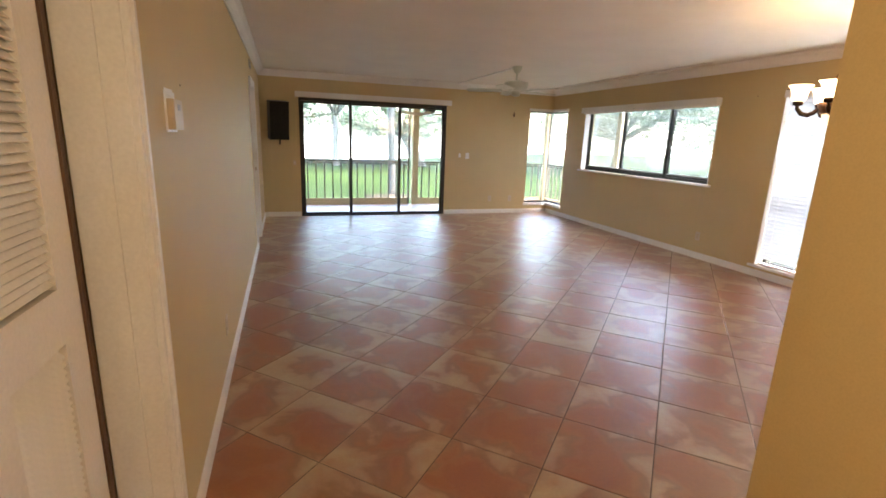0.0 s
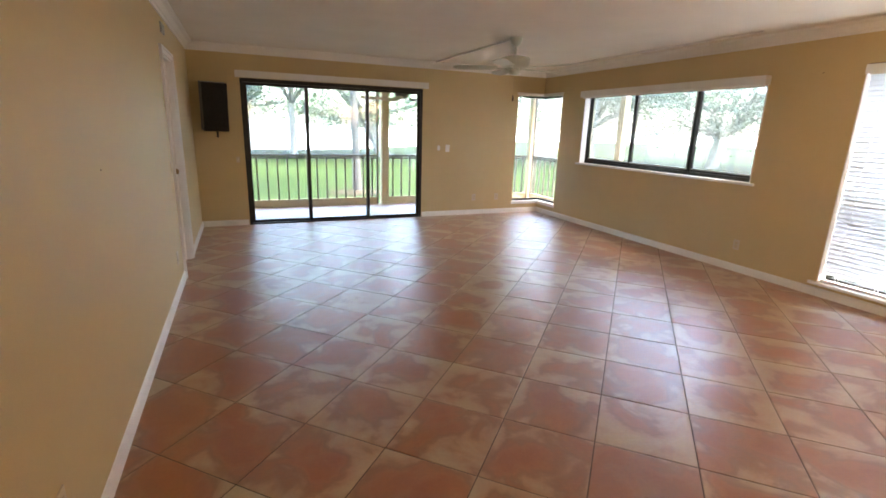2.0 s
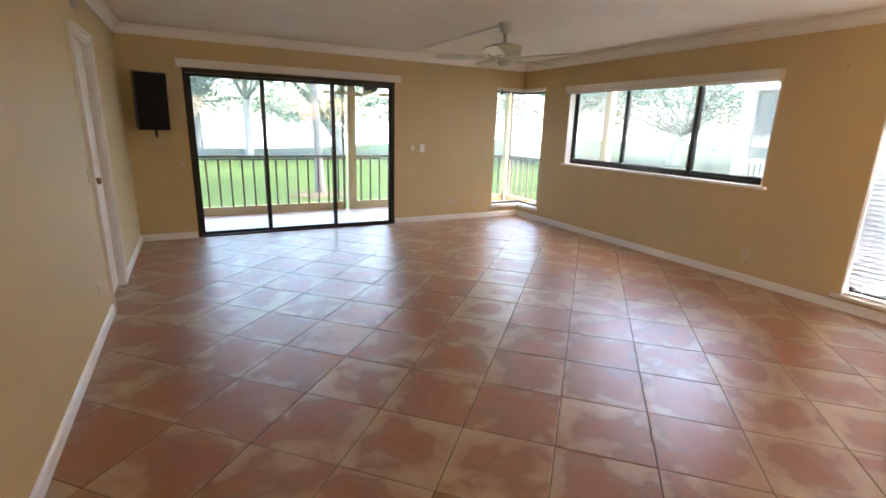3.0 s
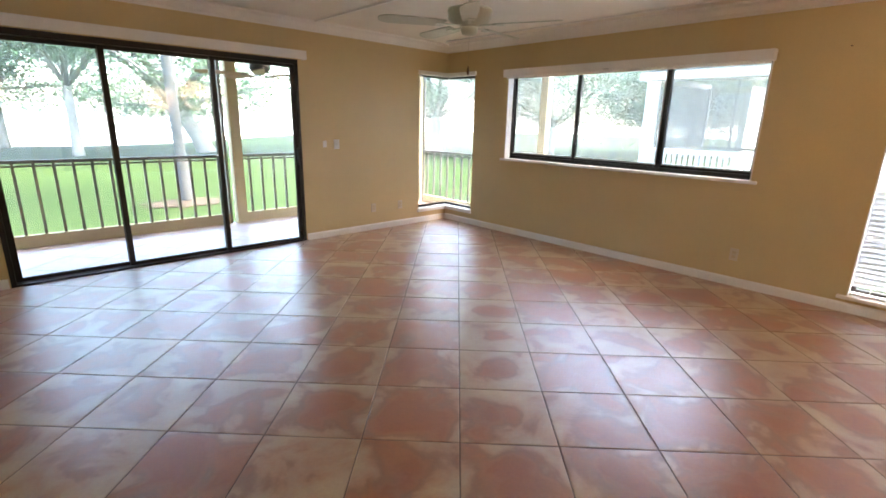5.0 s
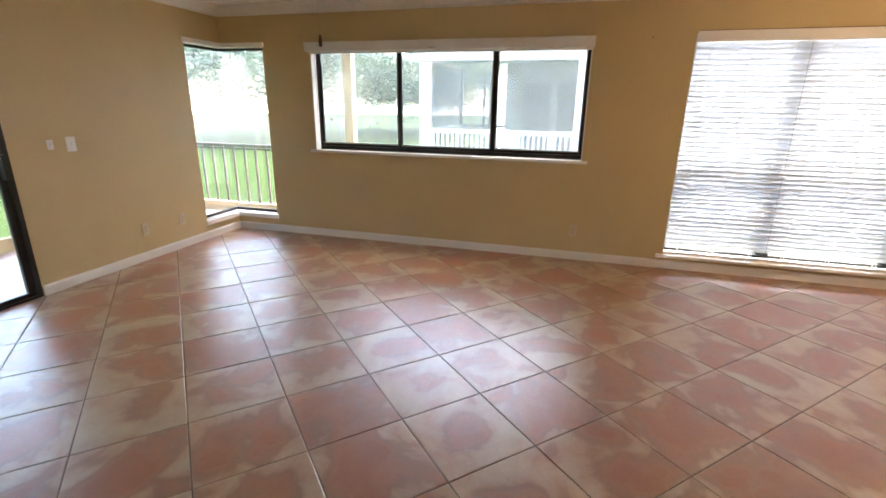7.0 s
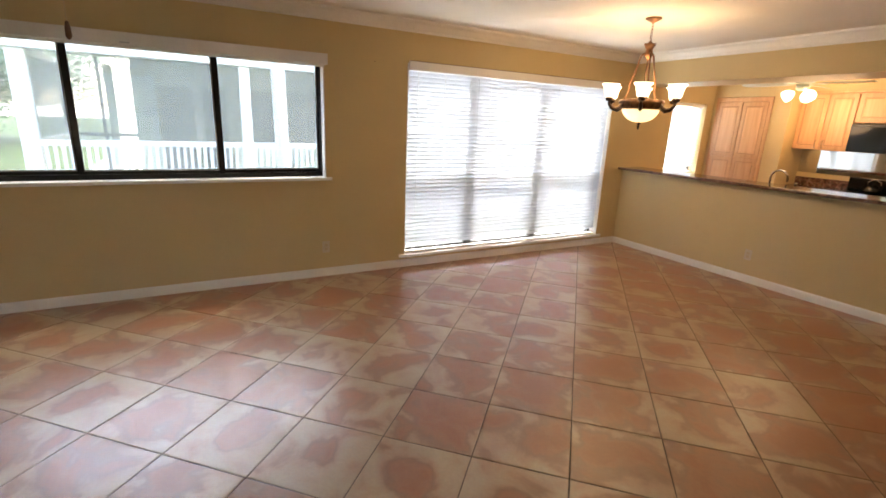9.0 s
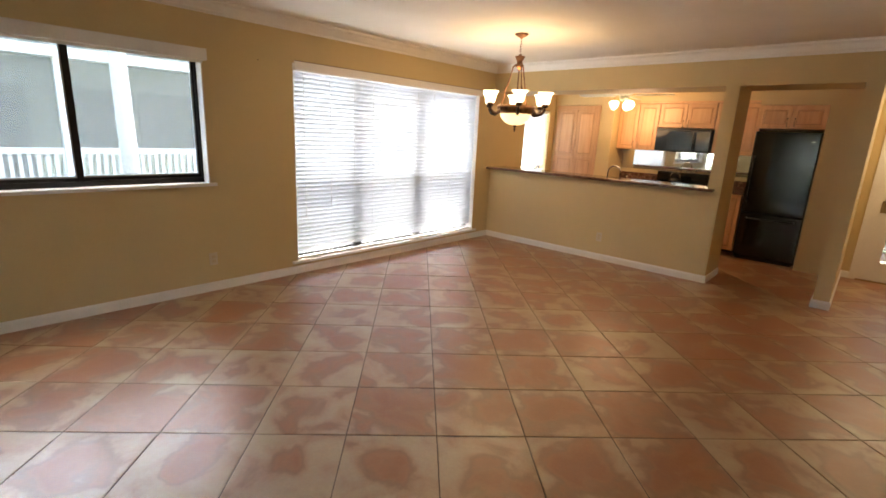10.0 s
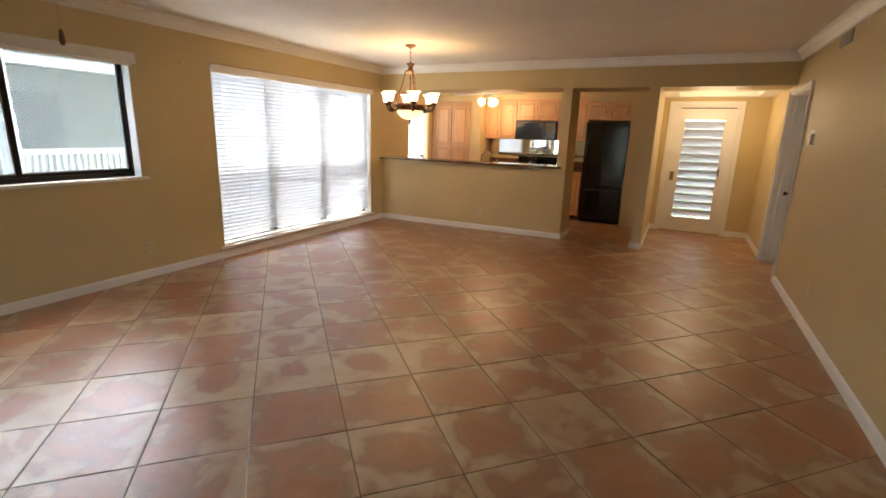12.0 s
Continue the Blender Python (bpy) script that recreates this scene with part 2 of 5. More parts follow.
M = {
    # mesh colour is tuned to lay a pale haze over the outdoor view
    "fine_screen": screen_material("porch_screen", (0.22, 0.235, 0.21), 0.24),
    "screen": screen_material("insect_screen", (0.10, 0.11, 0.12), 0.34),
    "wall": mottled("wall_paint", (0.56, 0.43, 0.216), (0.595, 0.455, 0.231), 1.3, 0.55, 220, 0.12),
    "ceiling": mottled("ceiling_paint", (0.76, 0.715, 0.64), (0.80, 0.755, 0.68), 2.0, 0.8, 150, 0.3),
    "trim": mottled("trim_paint", (0.78, 0.76, 0.72), (0.82, 0.80, 0.76), 2.5, 0.35, 90, 0.04),
    "door": mottled("door_paint", (0.74, 0.70, 0.63), (0.78, 0.74, 0.67), 2.5, 0.38, 90, 0.05),
    "cassette": mottled("cassette_white", (0.74, 0.72, 0.68), (0.78, 0.76, 0.72), 3, 0.4, 120, 0.04),
    "bronze": mottled("bronze_frame", (0.012, 0.011, 0.010), (0.018, 0.016, 0.014), 5, 0.38, 90, 0.05, 0.3),
    "rail": mottled("railing_paint", (0.10, 0.085, 0.075), (0.14, 0.12, 0.10), 5, 0.5, 90, 0.08),
    "beige": mottled("beige_exterior", (0.38, 0.30, 0.17), (0.42, 0.34, 0.20), 2, 0.7, 80, 0.2),
    "grout": mottled("grout", (0.10, 0.07, 0.05), (0.15, 0.11, 0.08), 5, 0.85, 150, 0.3),
    "tile": tile_material("terracotta_tile", (0.315, 0.098, 0.028), (0.375, 0.145, 0.052), (0.480, 0.365, 0.225), 0.34),
    "lanai_tile": tile_material("lanai_tile_face", (0.29, 0.16, 0.11), (0.33, 0.21, 0.16), (0.38, 0.30, 0.24), 0.4),
    "black": mottled("black_plastic", (0.008, 0.008, 0.009), (0.012, 0.012, 0.013), 5, 0.4, 120, 0.1),
    "gloss_black": mottled("black_gloss", (0.004, 0.005, 0.005), (0.007, 0.008, 0.008), 3, 0.12, 120, 0.01, rough_var=0.03),
    "white_plastic": mottled("white_plastic", (0.75, 0.73, 0.68), (0.8, 0.78, 0.73), 8, 0.35, 120, 0.03),
    "ivory": mottled("ivory_plastic", (0.55, 0.47, 0.33), (0.6, 0.5, 0.36), 8, 0.4, 120, 0.03),
    "chrome": mottled("brushed_metal", (0.55, 0.53, 0.5), (0.62, 0.6, 0.57), 8, 0.22, 200, 0.03, 1.0),
    "brass": mottled("aged_brass", (0.30, 0.20, 0.10), (0.4, 0.28, 0.15), 8, 0.35, 120, 0.05, 0.9),
    "copper": mottled("chandelier_metal", (0.10, 0.045, 0.022), (0.30, 0.15, 0.075), 18, 0.4, 90, 0.2, 0.7),
    "darkmetal": mottled("dark_scroll_metal", (0.035, 0.02, 0.013), (0.08, 0.045, 0.03), 18, 0.4, 90, 0.2, 0.7),
    "shade": emitting("lit_glass_shade", (1.0, 0.86, 0.64), 0.16),
    "bowl": emitting("lit_alabaster_bowl", (1.0, 0.74, 0.40), 0.065),
    "bulb": emitting("lit_glass_globe", (1.0, 0.8, 0.55), 0.2),
    "oak": wood("honey_oak", (0.55, 0.30, 0.14), (0.68, 0.41, 0.22), 0.35, 2),
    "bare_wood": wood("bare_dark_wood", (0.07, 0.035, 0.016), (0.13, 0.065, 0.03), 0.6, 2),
    "fan_white": mottled("fan_enamel", (0.50, 0.52, 0.44), (0.56, 0.58, 0.50), 6, 0.35, 90, 0.03),
    "fan_wood": wood("fan_blade_wood", (0.33, 0.19, 0.10), (0.45, 0.28, 0.16), 0.5, 0),
    "fan_walnut": wood("fan_blade_walnut", (0.26, 0.14, 0.075), (0.36, 0.21, 0.12), 0.5, 0),
    "groove": mottled("oak_groove", (0.34, 0.175, 0.075), (0.40, 0.21, 0.095), 6, 0.5),
    "granite": granite("brown_granite"),
    "mirror": mottled("mirror_silver", (0.78, 0.8, 0.78), (0.8, 0.82, 0.8), 2, 0.03, 120, 0.0, 1.0, 0.01),
    "glass": glass_material("window_glass"),
    "glass_louver": slat_material("louver_white", (0.24, 0.245, 0.25)),
    "slat": slat_material("blind_slat"),
    "grass": mottled("lawn", (0.0125, 0.0238, 0.0052), (0.0165, 0.030, 0.0072), 0.25, 0.9, 9, 0.5),
    "mulch": mottled("mulch", (0.024, 0.020, 0.014), (0.045, 0.036, 0.026), 3, 0.9, 40, 0.8),
    "bark": mottled("bark", (0.16, 0.155, 0.14), (0.26, 0.25, 0.23), 3, 0.9, 30, 1.0, stretch=(1, 1, 0.3)),
    "palmbark": mottled("palm_bark", (0.022, 0.023, 0.020), (0.06, 0.062, 0.055), 3, 0.85, 25, 0.8, stretch=(0.4, 0.4, 3)),
    "palebark": mottled("pale_palm_bark", (0.30, 0.32, 0.31), (0.44, 0.45, 0.43), 4, 0.85, 25, 0.8, stretch=(0.4, 0.4, 3)),
    "leaf": leaf_material("leaves", (0.055, 0.125, 0.055), (0.10, 0.19, 0.095)),
    "leaf2": leaf_material("dark_leaves", (0.052, 0.105, 0.068), (0.085, 0.145, 0.095)),
    "nb_white": mottled("neighbour_white", (0.56, 0.55, 0.53), (0.62, 0.61, 0.59), 2, 0.6, 60, 0.1),
    "nb_wall": mottled("neighbour_wall", (0.43, 0.47, 0.40), (0.48, 0.52, 0.45), 1, 0.7, 60, 0.15),
    "nb_dark": mottled("neighbour_screen_frame", (0.10, 0.12, 0.15), (0.13, 0.15, 0.18), 3, 0.5, 60, 0.1),
    "nb_door": mottled("neighbour_door", (0.09, 0.11, 0.13), (0.12, 0.14, 0.16), 3, 0.5, 60, 0.1),
    "concrete": mottled("pale_concrete", (0.42, 0.40, 0.37), (0.5, 0.48, 0.44), 1.5, 0.85, 40, 0.3),
    "water": mottled("pond_water", (0.30, 0.34, 0.34), (0.36, 0.40, 0.40), 0.4, 0.12, 3, 0.05),
    "tan_plate": mottled("tan_plate", (0.52, 0.41, 0.26), (0.55, 0.43, 0.28), 8, 0.4, 120, 0.03),
    "steel": mottled("gray_vent", (0.35, 0.35, 0.34), (0.42, 0.42, 0.4), 6, 0.45, 90, 0.05, 0.2),
}
for key in ("grass", "mulch"):
    M[key].node_tree.nodes["Principled BSDF"].inputs["Specular IOR Level"].default_value = 0.05

# ---------------------------------------------------------------- mesh helpers


def box_into(bm, lo, hi):
    x0, y0, z0 = lo
    x1, y1, z1 = hi
    vs = [bm.verts.new(p) for p in ((x0, y0, z0), (x1, y0, z0), (x1, y1, z0), (x0, y1, z0), (x0, y0, z1), (x1, y0, z1), (x1, y1, z1), (x0, y1, z1))]
    for f in ((3, 2, 1, 0), (4, 5, 6, 7), (0, 1, 5, 4), (1, 2, 6, 5), (2, 3, 7, 6), (3, 0, 4, 7)):
        bm.faces.new([vs[i] for i in f])
    return bm


def box(lo, hi, bevel=0.0):
    bm = box_into(bmesh.new(), [min(a, b) for a, b in zip(lo, hi)], [max(a, b) for a, b in zip(lo, hi)])
    if bevel:
        bmesh.ops.bevel(bm, geom=bm.edges[:], offset=bevel, segments=2, profile=0.7, affect="EDGES")
    return bm


def part(name, bm, material, parent=None, label="", smooth=False):
    """Links a bmesh as one mesh object under a thing or a part."""
    me = bpy.data.meshes.new(name)
    bm.to_mesh(me)
    bm.free()
    me.materials.append(M[material] if isinstance(material, str) else material)
    if smooth:
        me.shade_smooth()
    ob = new(name, me)
    if parent is not None:
        ob.parent = parent
    if label:
        ob["label"] = label
    return ob


def thing(name, at, label, category, group="", kind=""):
    ob = new(name)
    ob.location = at
    ob.empty_display_size = 0.1
    return tagged(ob, label, category, group, kind)


def structure(name, bm, material, label="", smooth=False):
    ob = part(name, bm, material, None, label, smooth)
    return tagged(ob, label, "", "", "structure")


def lathe(profile, n=24):
    """Turns (radius, height) pairs round the z axis."""
    bm = bmesh.new()
    rings = []
    for r, z in profile:
        if r < 1e-5:
            rings.append([bm.verts.new((0, 0, z))])
        else:
            rings.append([bm.verts.new((r * math.cos(2 * math.pi * i / n), r * math.sin(2 * math.pi * i / n), z)) for i in range(n)])
    for a, b in zip(rings, rings[1:]):
        for i in range(n):
            j = (i + 1) % n
            if len(a) == 1 and len(b) == 1:
                continue
            if len(a) == 1:
                bm.faces.new((a[0], b[j], b[i]))
            elif len(b) == 1:
                bm.faces.new((a[i], a[j], b[0]))
            else:
                bm.faces.new((a[i], a[j], b[j], b[i]))
    bmesh.ops.recalc_face_normals(bm, faces=bm.faces[:])
    return bm


def tube_into(bm, pts, radii, n=10):
    """A tube along points, tapering by radii."""
    pts = [Vector(p) for p in pts]
    rings = []
    for i, p in enumerate(pts):
        d = (pts[min(i + 1, len(pts) - 1)] - pts[max(i - 1, 0)]).normalized()
        q = d.to_track_quat("Z", "Y")
        r = radii[i] if isinstance(radii, (list, tuple)) else radii
        rings.append([bm.verts.new(p + q @ Vector((r * math.cos(2 * math.pi * k / n), r * math.sin(2 * math.pi * k / n), 0))) for k in range(n)])
    for a, b in zip(rings, rings[1:]):
        for k in range(n):
            bm.faces.new((a[k], a[(k + 1) % n], b[(k + 1) % n], b[k]))
    bm.faces.new(rings[0][::-1])
    bm.faces.new(rings[-1])
    return bm


def tube(pts, radii, n=10):
    return tube_into(bmesh.new(), pts, radii, n)


def moved(bm, m):
    bmesh.ops.transform(bm, matrix=m, verts=bm.verts[:])
    return bm


def sweep(profile, a, b, inward, up=1.0):
    """A moulding whose (out, height) profile runs straight from a to b; out goes along inward."""
    a, b, inward = Vector(a), Vector(b), Vector(inward)
    bm = bmesh.new()
    ends = []
    for p, s in ((a, 1), (b, -1)):
        ends.append([bm.verts.new(p + inward * o + Vector((0, 0, h * up))) for o, h in profile])
    n = len(profile)
    for i in range(n):
        bm.faces.new((ends[0][i], ends[0][(i + 1) % n], ends[1][(i + 1) % n], ends[1][i]))
    bm.faces.new(ends[0][::-1])
    bm.faces.new(ends[1])
    bmesh.ops.recalc_face_normals(bm, faces=bm.faces[:])
    return bm


# ---------------------------------------------------------------- plan
W, E, S, N = 0.445, 6.07, 1.165, 9.22
CEIL = 2.475
WT = 0.20  # thickness of outer walls
HEAD = 2.115  # underside of the dropped headers
KB = -1.15  # back wall of the kitchen
HB = -0.61  # wall with the front door

# ---------------------------------------------------------------- large structure


def wall_mesh(along, a0, a1, t0, t1, z0, z1, holes=()):
    """A straight wall along 'x' or 'y' with rectangular holes (u0, u1, z0, z1) through it."""
    bm = bmesh.new()
    cuts = sorted({a0, a1, *[c for h in holes for c in h[:2] if a0 < c < a1]})
    for u0, u1 in zip(cuts, cuts[1:]):
        mid = (u0 + u1) / 2
        z = z0
        for h in sorted([h for h in holes if h[0] < mid < h[1]], key=lambda h: h[2]):
            if h[2] > z + 1e-6:
                box_into(bm, *(((u0, t0, z), (u1, t1, h[2])) if along == "x" else ((t0, u0, z), (t1, u1, h[2]))))
            z = h[3]
        if z < z1 - 1e-6:
            box_into(bm, *(((u0, t0, z), (u1, t1, z1)) if along == "x" else ((t0, u0, z), (t1, u1, z1))))
    bmesh.ops.remove_doubles(bm, verts=bm.verts[:], dist=1e-5)
    return bm


SLIDER = (1.075, 3.765, 0.0, 2.06)
W1 = (5.24, 8.10, 0.985, 2.06)
W2 = (1.52, 4.41, 0.135, 2.09)
KW = (-0.44, 0.32, 0.95, 1.96)
CWX, CWY, CWZ0, CWZ1 = 5.54, 8.68, 0.20, 2.06
CLOSET = (0.93, 1.95, 0.0, 2.03)
BED = (6.81, 7.49, 0.0, 2.04)

structure("wall_north", wall_mesh("x", -0.6, E + WT, N, N + WT, 0, CEIL, [SLIDER, (CWX, E + WT + 1, CWZ0, CWZ1)]), "wall", "tan painted wall with a sliding door opening")
structure("wall_east", wall_mesh("y", KB, N, E, E + WT, 0, CEIL, [W1, W2, KW, (CWY, N + 1, CWZ0, CWZ1)]), "wall", "tan painted wall with a wide window and a tall window")
structure("wall_west", wall_mesh("y", HB, N, W - 0.15, W, 0, CEIL, [CLOSET, BED]), "wall", "tan painted wall with a closet and a bedroom door")
structure("wall_pony", wall_mesh("x", 3.10, E, S - 0.13, S, 0, 1.02), "wall", "tan half-height wall under the granite bar")
structure("wall_pier", wall_mesh("y", 0.60, S, 2.97, 3.10, 0, HEAD), "wall", "tan painted pier beside the kitchen passage")
structure("wall_entry_side", wall_mesh("y", HB, S, 1.87, 2.00, 0, HEAD), "wall", "tan painted wall between the entry and the kitchen")
structure("wall_header", wall_mesh("x", W, E, 0.60, S, HEAD, CEIL), "wall", "dropped tan header over the kitchen and entry openings")
structure("wall_kitchen", wall_mesh("x", 1.87, E + WT, KB - 0.15, KB, 0, CEIL), "wall", "tan painted back wall of the kitchen")
structure("wall_front", wall_mesh("x", W - 0.15, 1.87, HB - 0.15, HB, 0, CEIL, [(0.82, 1.72, 0.0, 2.0)]), "wall", "tan painted wall with the front door")
structure("wall_entry_back", wall_mesh("y", KB, HB, 1.87, 2.00, 0, CEIL), "wall")
structure("wall_entry_top", wall_mesh("y", HB, 0.60, 1.87, 2.00, HEAD, CEIL), "wall")
structure("wall_pantry_side", wall_mesh("y", KB, -0.60, 5.02, 5.24, 0, CEIL), "wall", "tan painted pier beside the pantry")
structure("wall_pantry_top", wall_mesh("x", 5.24, E, KB, -0.60, 2.06, CEIL), "wall")
structure("wall_pantry_filler", wall_mesh("x", 6.02, E, -0.72, -0.60, 0, 2.06), "wall")
structure("wall_soffit", wall_mesh("x", 2.00, 5.02, KB, -0.84, 2.12, CEIL), "wall", "tan soffit over the wall cabinets")
structure("wall_soffit", wall_mesh("x", 2.33, 3.06, -0.84, -0.585, 2.054, CEIL), "wall", "tan soffit over the refrigerator cabinet")
structure("wall_soffit", wall_mesh("x", 2.00, 2.33, -0.84, -0.45, 2.12, CEIL), "wall", "tan wall above the refrigerator recess")
structure("wall_fridge_side", wall_mesh("y", KB, -0.45, 2.00, 2.33, 0, 2.12), "wall")
bm = bmesh.new()
box_into(bm, (W - 0.85, 0.78, 0), (W - 0.75, 2.08, CEIL))
box_into(bm, (W - 0.75, 0.70, 0), (W - 0.15, 0.78, CEIL))
box_into(bm, (W - 0.75, 2.08, 0), (W - 0.15, 2.16, CEIL))
structure("wall_closet", bm, "wall")
bm = bmesh.new()
box_into(bm, (W - 0.6, BED[0] - 0.2, 0), (W - 0.5, BED[1] + 0.2, CEIL))
structure("wall_bedroom", bm, "wall")

structure("ceiling", box((-0.6, KB - 0.15, CEIL), (E + WT, N + WT, CEIL + 0.15)), "ceiling", "flat white painted ceiling")

# lower ceiling of the entry, with a shallow raised tray
TX0, TX1, TY0, TY1 = 0.66, 1.66, -0.36, 0.50
bm = bmesh.new()
for lo, hi in (((W, HB, HEAD), (1.87, TY0, HEAD + 0.06)), ((W, TY1, HEAD), (1.87, 0.60, HEAD + 0.06)), ((W, TY0, HEAD), (TX0, TY1, HEAD + 0.06)), ((TX1, TY0, HEAD), (1.87, TY1, HEAD + 0.06))):
    box_into(bm, lo, hi)
structure("ceiling_entry", bm, "ceiling", "low entry ceiling round a raised tray")
bm = bmesh.new()
a = [bm.verts.new(p) for p in ((TX0, TY0, HEAD + 0.06), (TX1, TY0, HEAD + 0.06), (TX1, TY1, HEAD + 0.06), (TX0, TY1, HEAD + 0.06))]
b = [bm.verts.new(p) for p in ((TX0 + 0.12, TY0 + 0.12, 2.275), (TX1 - 0.12, TY0 + 0.12, 2.275), (TX1 - 0.12, TY1 - 0.12, 2.275), (TX0 + 0.12, TY1 - 0.12, 2.275))]
for i in range(4):
    bm.faces.new((a[i], a[(i + 1) % 4], b[(i + 1) % 4], b[i]))
bm.faces.new(b)
structure("ceiling_tray", bm, "ceiling", "raised tray in the entry ceiling")

structure("floor", box((-0.6, KB - 0.15, -0.2), (E + WT, N + WT, -0.0028)), "grout", "dark grout bed of the tile floor")

# crown moulding and baseboards
CROWN = [(0, -0.105), (0.012, -0.105), (0.018, -0.085), (0.03, -0.075), (0.055, -0.035), (0.075, -0.022), (0.085, -0.018), (0.09, 0.0), (0, 0.0)]
BASE = [(0, 0), (0.014, 0), (0.014, 0.062), (0.010, 0.074), (0.004, 0.082), (0, 0.082)]


def crown(name, a, b, inward):
    structure(name, sweep(CROWN, (*a, CEIL), (*b, CEIL), (*inward, 0)), "trim", "white crown moulding")


def baseboard(name, a, b, inward):
    structure(name, sweep(BASE, (*a, 0.0), (*b, 0.0), (*inward, 0)), "trim", "white painted baseboard")


crown("crown_molding", (W, N), (E, N), (0, -1))
crown("crown_molding", (E, S), (E, N), (-1, 0))
crown("crown_molding", (W, S), (E, S), (0, 1))
crown("crown_molding", (W, S), (W, N), (1, 0))
G = 0.0142
for a, b, inward in (
    ((W, N), (SLIDER[0] - 0.01, N), (0, -1)), ((SLIDER[1] + 0.01, N), (E, N), (0, -1)), ((E, S), (E, N), (-1, 0)),
    ((3.10, S), (E, S), (0, 1)), ((2.97 - G, S), (3.10, S), (0, 1)), ((2.97, 0.60), (2.97, S), (-1, 0)),
    ((1.87 - G, S), (2.0 + G, S), (0, 1)), ((2.0, HB), (2.0, S), (1, 0)), ((1.87, HB), (1.87, S), (-1, 0)),
    ((W, 1.99), (W, 6.745), (1, 0)), ((W, 7.555), (W, N), (1, 0)), ((W, HB), (W, 0.865), (1, 0)),
    ((W, HB), (0.755, HB), (0, 1)), ((1.785, HB), (1.87, HB), (0, 1)),
):
    baseboard("baseboard", a, b, inward)

# ---------------------------------------------------------------- doors


def casing_y(x, y0, y1, z1, out, w=0.06):
    """White profiled casing round an opening in a wall along y; out is +1 or -1 along x."""
    bm = bmesh.new()
    for lo, hi in (((x, y0 - w, 0), (x + out * 0.016, y0, z1 + w)), ((x, y1, 0), (x + out * 0.016, y1 + w, z1 + w)), ((x, y0, z1), (x + out * 0.016, y1, z1 + w)),
                   ((x + out * 0.016, y0 - w, 0), (x + out * 0.024, y0 - w + 0.02, z1 + w)), ((x + out * 0.016, y1 + w - 0.02, 0), (x + out * 0.024, y1 + w, z1 + w)),
                   ((x + out * 0.016, y0 - w + 0.02, z1 + w - 0.02), (x + out * 0.024, y1 + w - 0.02, z1 + w))):
        box_into(bm, [min(p, q) for p, q in zip(lo, hi)], [max(p, q) for p, q in zip(lo, hi)])
    return bm


def lever_or_knob(parent, at, along, material="brass"):
    bm = lathe([(0, 0), (0.026, 0), (0.026, 0.006), (0.011, 0.010), (0.010, 0.035), (0.022, 0.042), (0.027, 0.055), (0.022, 0.068), (0, 0.072)], 16)
    ob = part("knob", bm, material, parent, "", True)
    ob.matrix_basis = Matrix.Translation(at) @ Vector(along).to_track_quat("Z", "Y").to_matrix().to_4x4()
    return ob


# closed flush bedroom door, white
door = tagged(new("door_1"), "white flush bedroom door, closed, in a white casing", "door", "", "structure")
door.location = (W, 0, 0)
part("leaf", box((-0.085, BED[0] + 0.014, 0.012), (-0.045, BED[1] - 0.014, 2.026), 0.002), "door", door)
bm = bmesh.new()
box_into(bm, (-0.15, BED[0], 0), (0, BED[0] + 0.012, BED[3]))
box_into(bm, (-0.15, BED[1] - 0.012, 0), (0, BED[1], BED[3]))
box_into(bm, (-0.15, BED[0] + 0.012, BED[3] - 0.012), (0, BED[1] - 0.012, BED[3]))
part("jamb", bm, "trim", door)
part("casing", casing_y(0, BED[0], BED[1], BED[3], 1), "trim", door)
lever_or_knob(door, (-0.045, BED[0] + 0.16, 1.0), (1, 0, 0))

# louvered closet door, folded nearly shut, deep in its opening
door = tagged(new("door_2"), "white louvered closet door, nearly shut, in a deep white jamb", "door", "", "structure")
door.location = (W, 0, 0)
bm = bmesh.new()
box_into(bm, (-0.15, CLOSET[0], 0), (0, CLOSET[0] + 0.014, CLOSET[3]))
box_into(bm, (-0.15, CLOSET[1] - 0.014, 0), (0, CLOSET[1], CLOSET[3]))
box_into(bm, (-0.15, CLOSET[0] + 0.014, CLOSET[3] - 0.014), (0, CLOSET[1] - 0.014, CLOSET[3]))
box_into(bm, (-0.090, CLOSET[1] - 0.026, 0), (-0.055, CLOSET[1] - 0.014, CLOSET[3] - 0.014))
box_into(bm, (-0.090, CLOSET[0] + 0.014, 0), (-0.055, CLOSET[0] + 0.026, CLOSET[3] - 0.014))
part("jamb", bm, "trim", door)
part("casing", casing_y(0, CLOSET[0], CLOSET[1], CLOSET[3], 1, 0.05), "trim", door)
# dark brown strip between the north jamb and the closet leaf
part("edge_strip", box((-0.162, CLOSET[1] - 0.055, 0.10), (-0.148, CLOSET[1] - 0.030, 1.96)), "bare_wood", door, "dark brown strip beside the closet door")


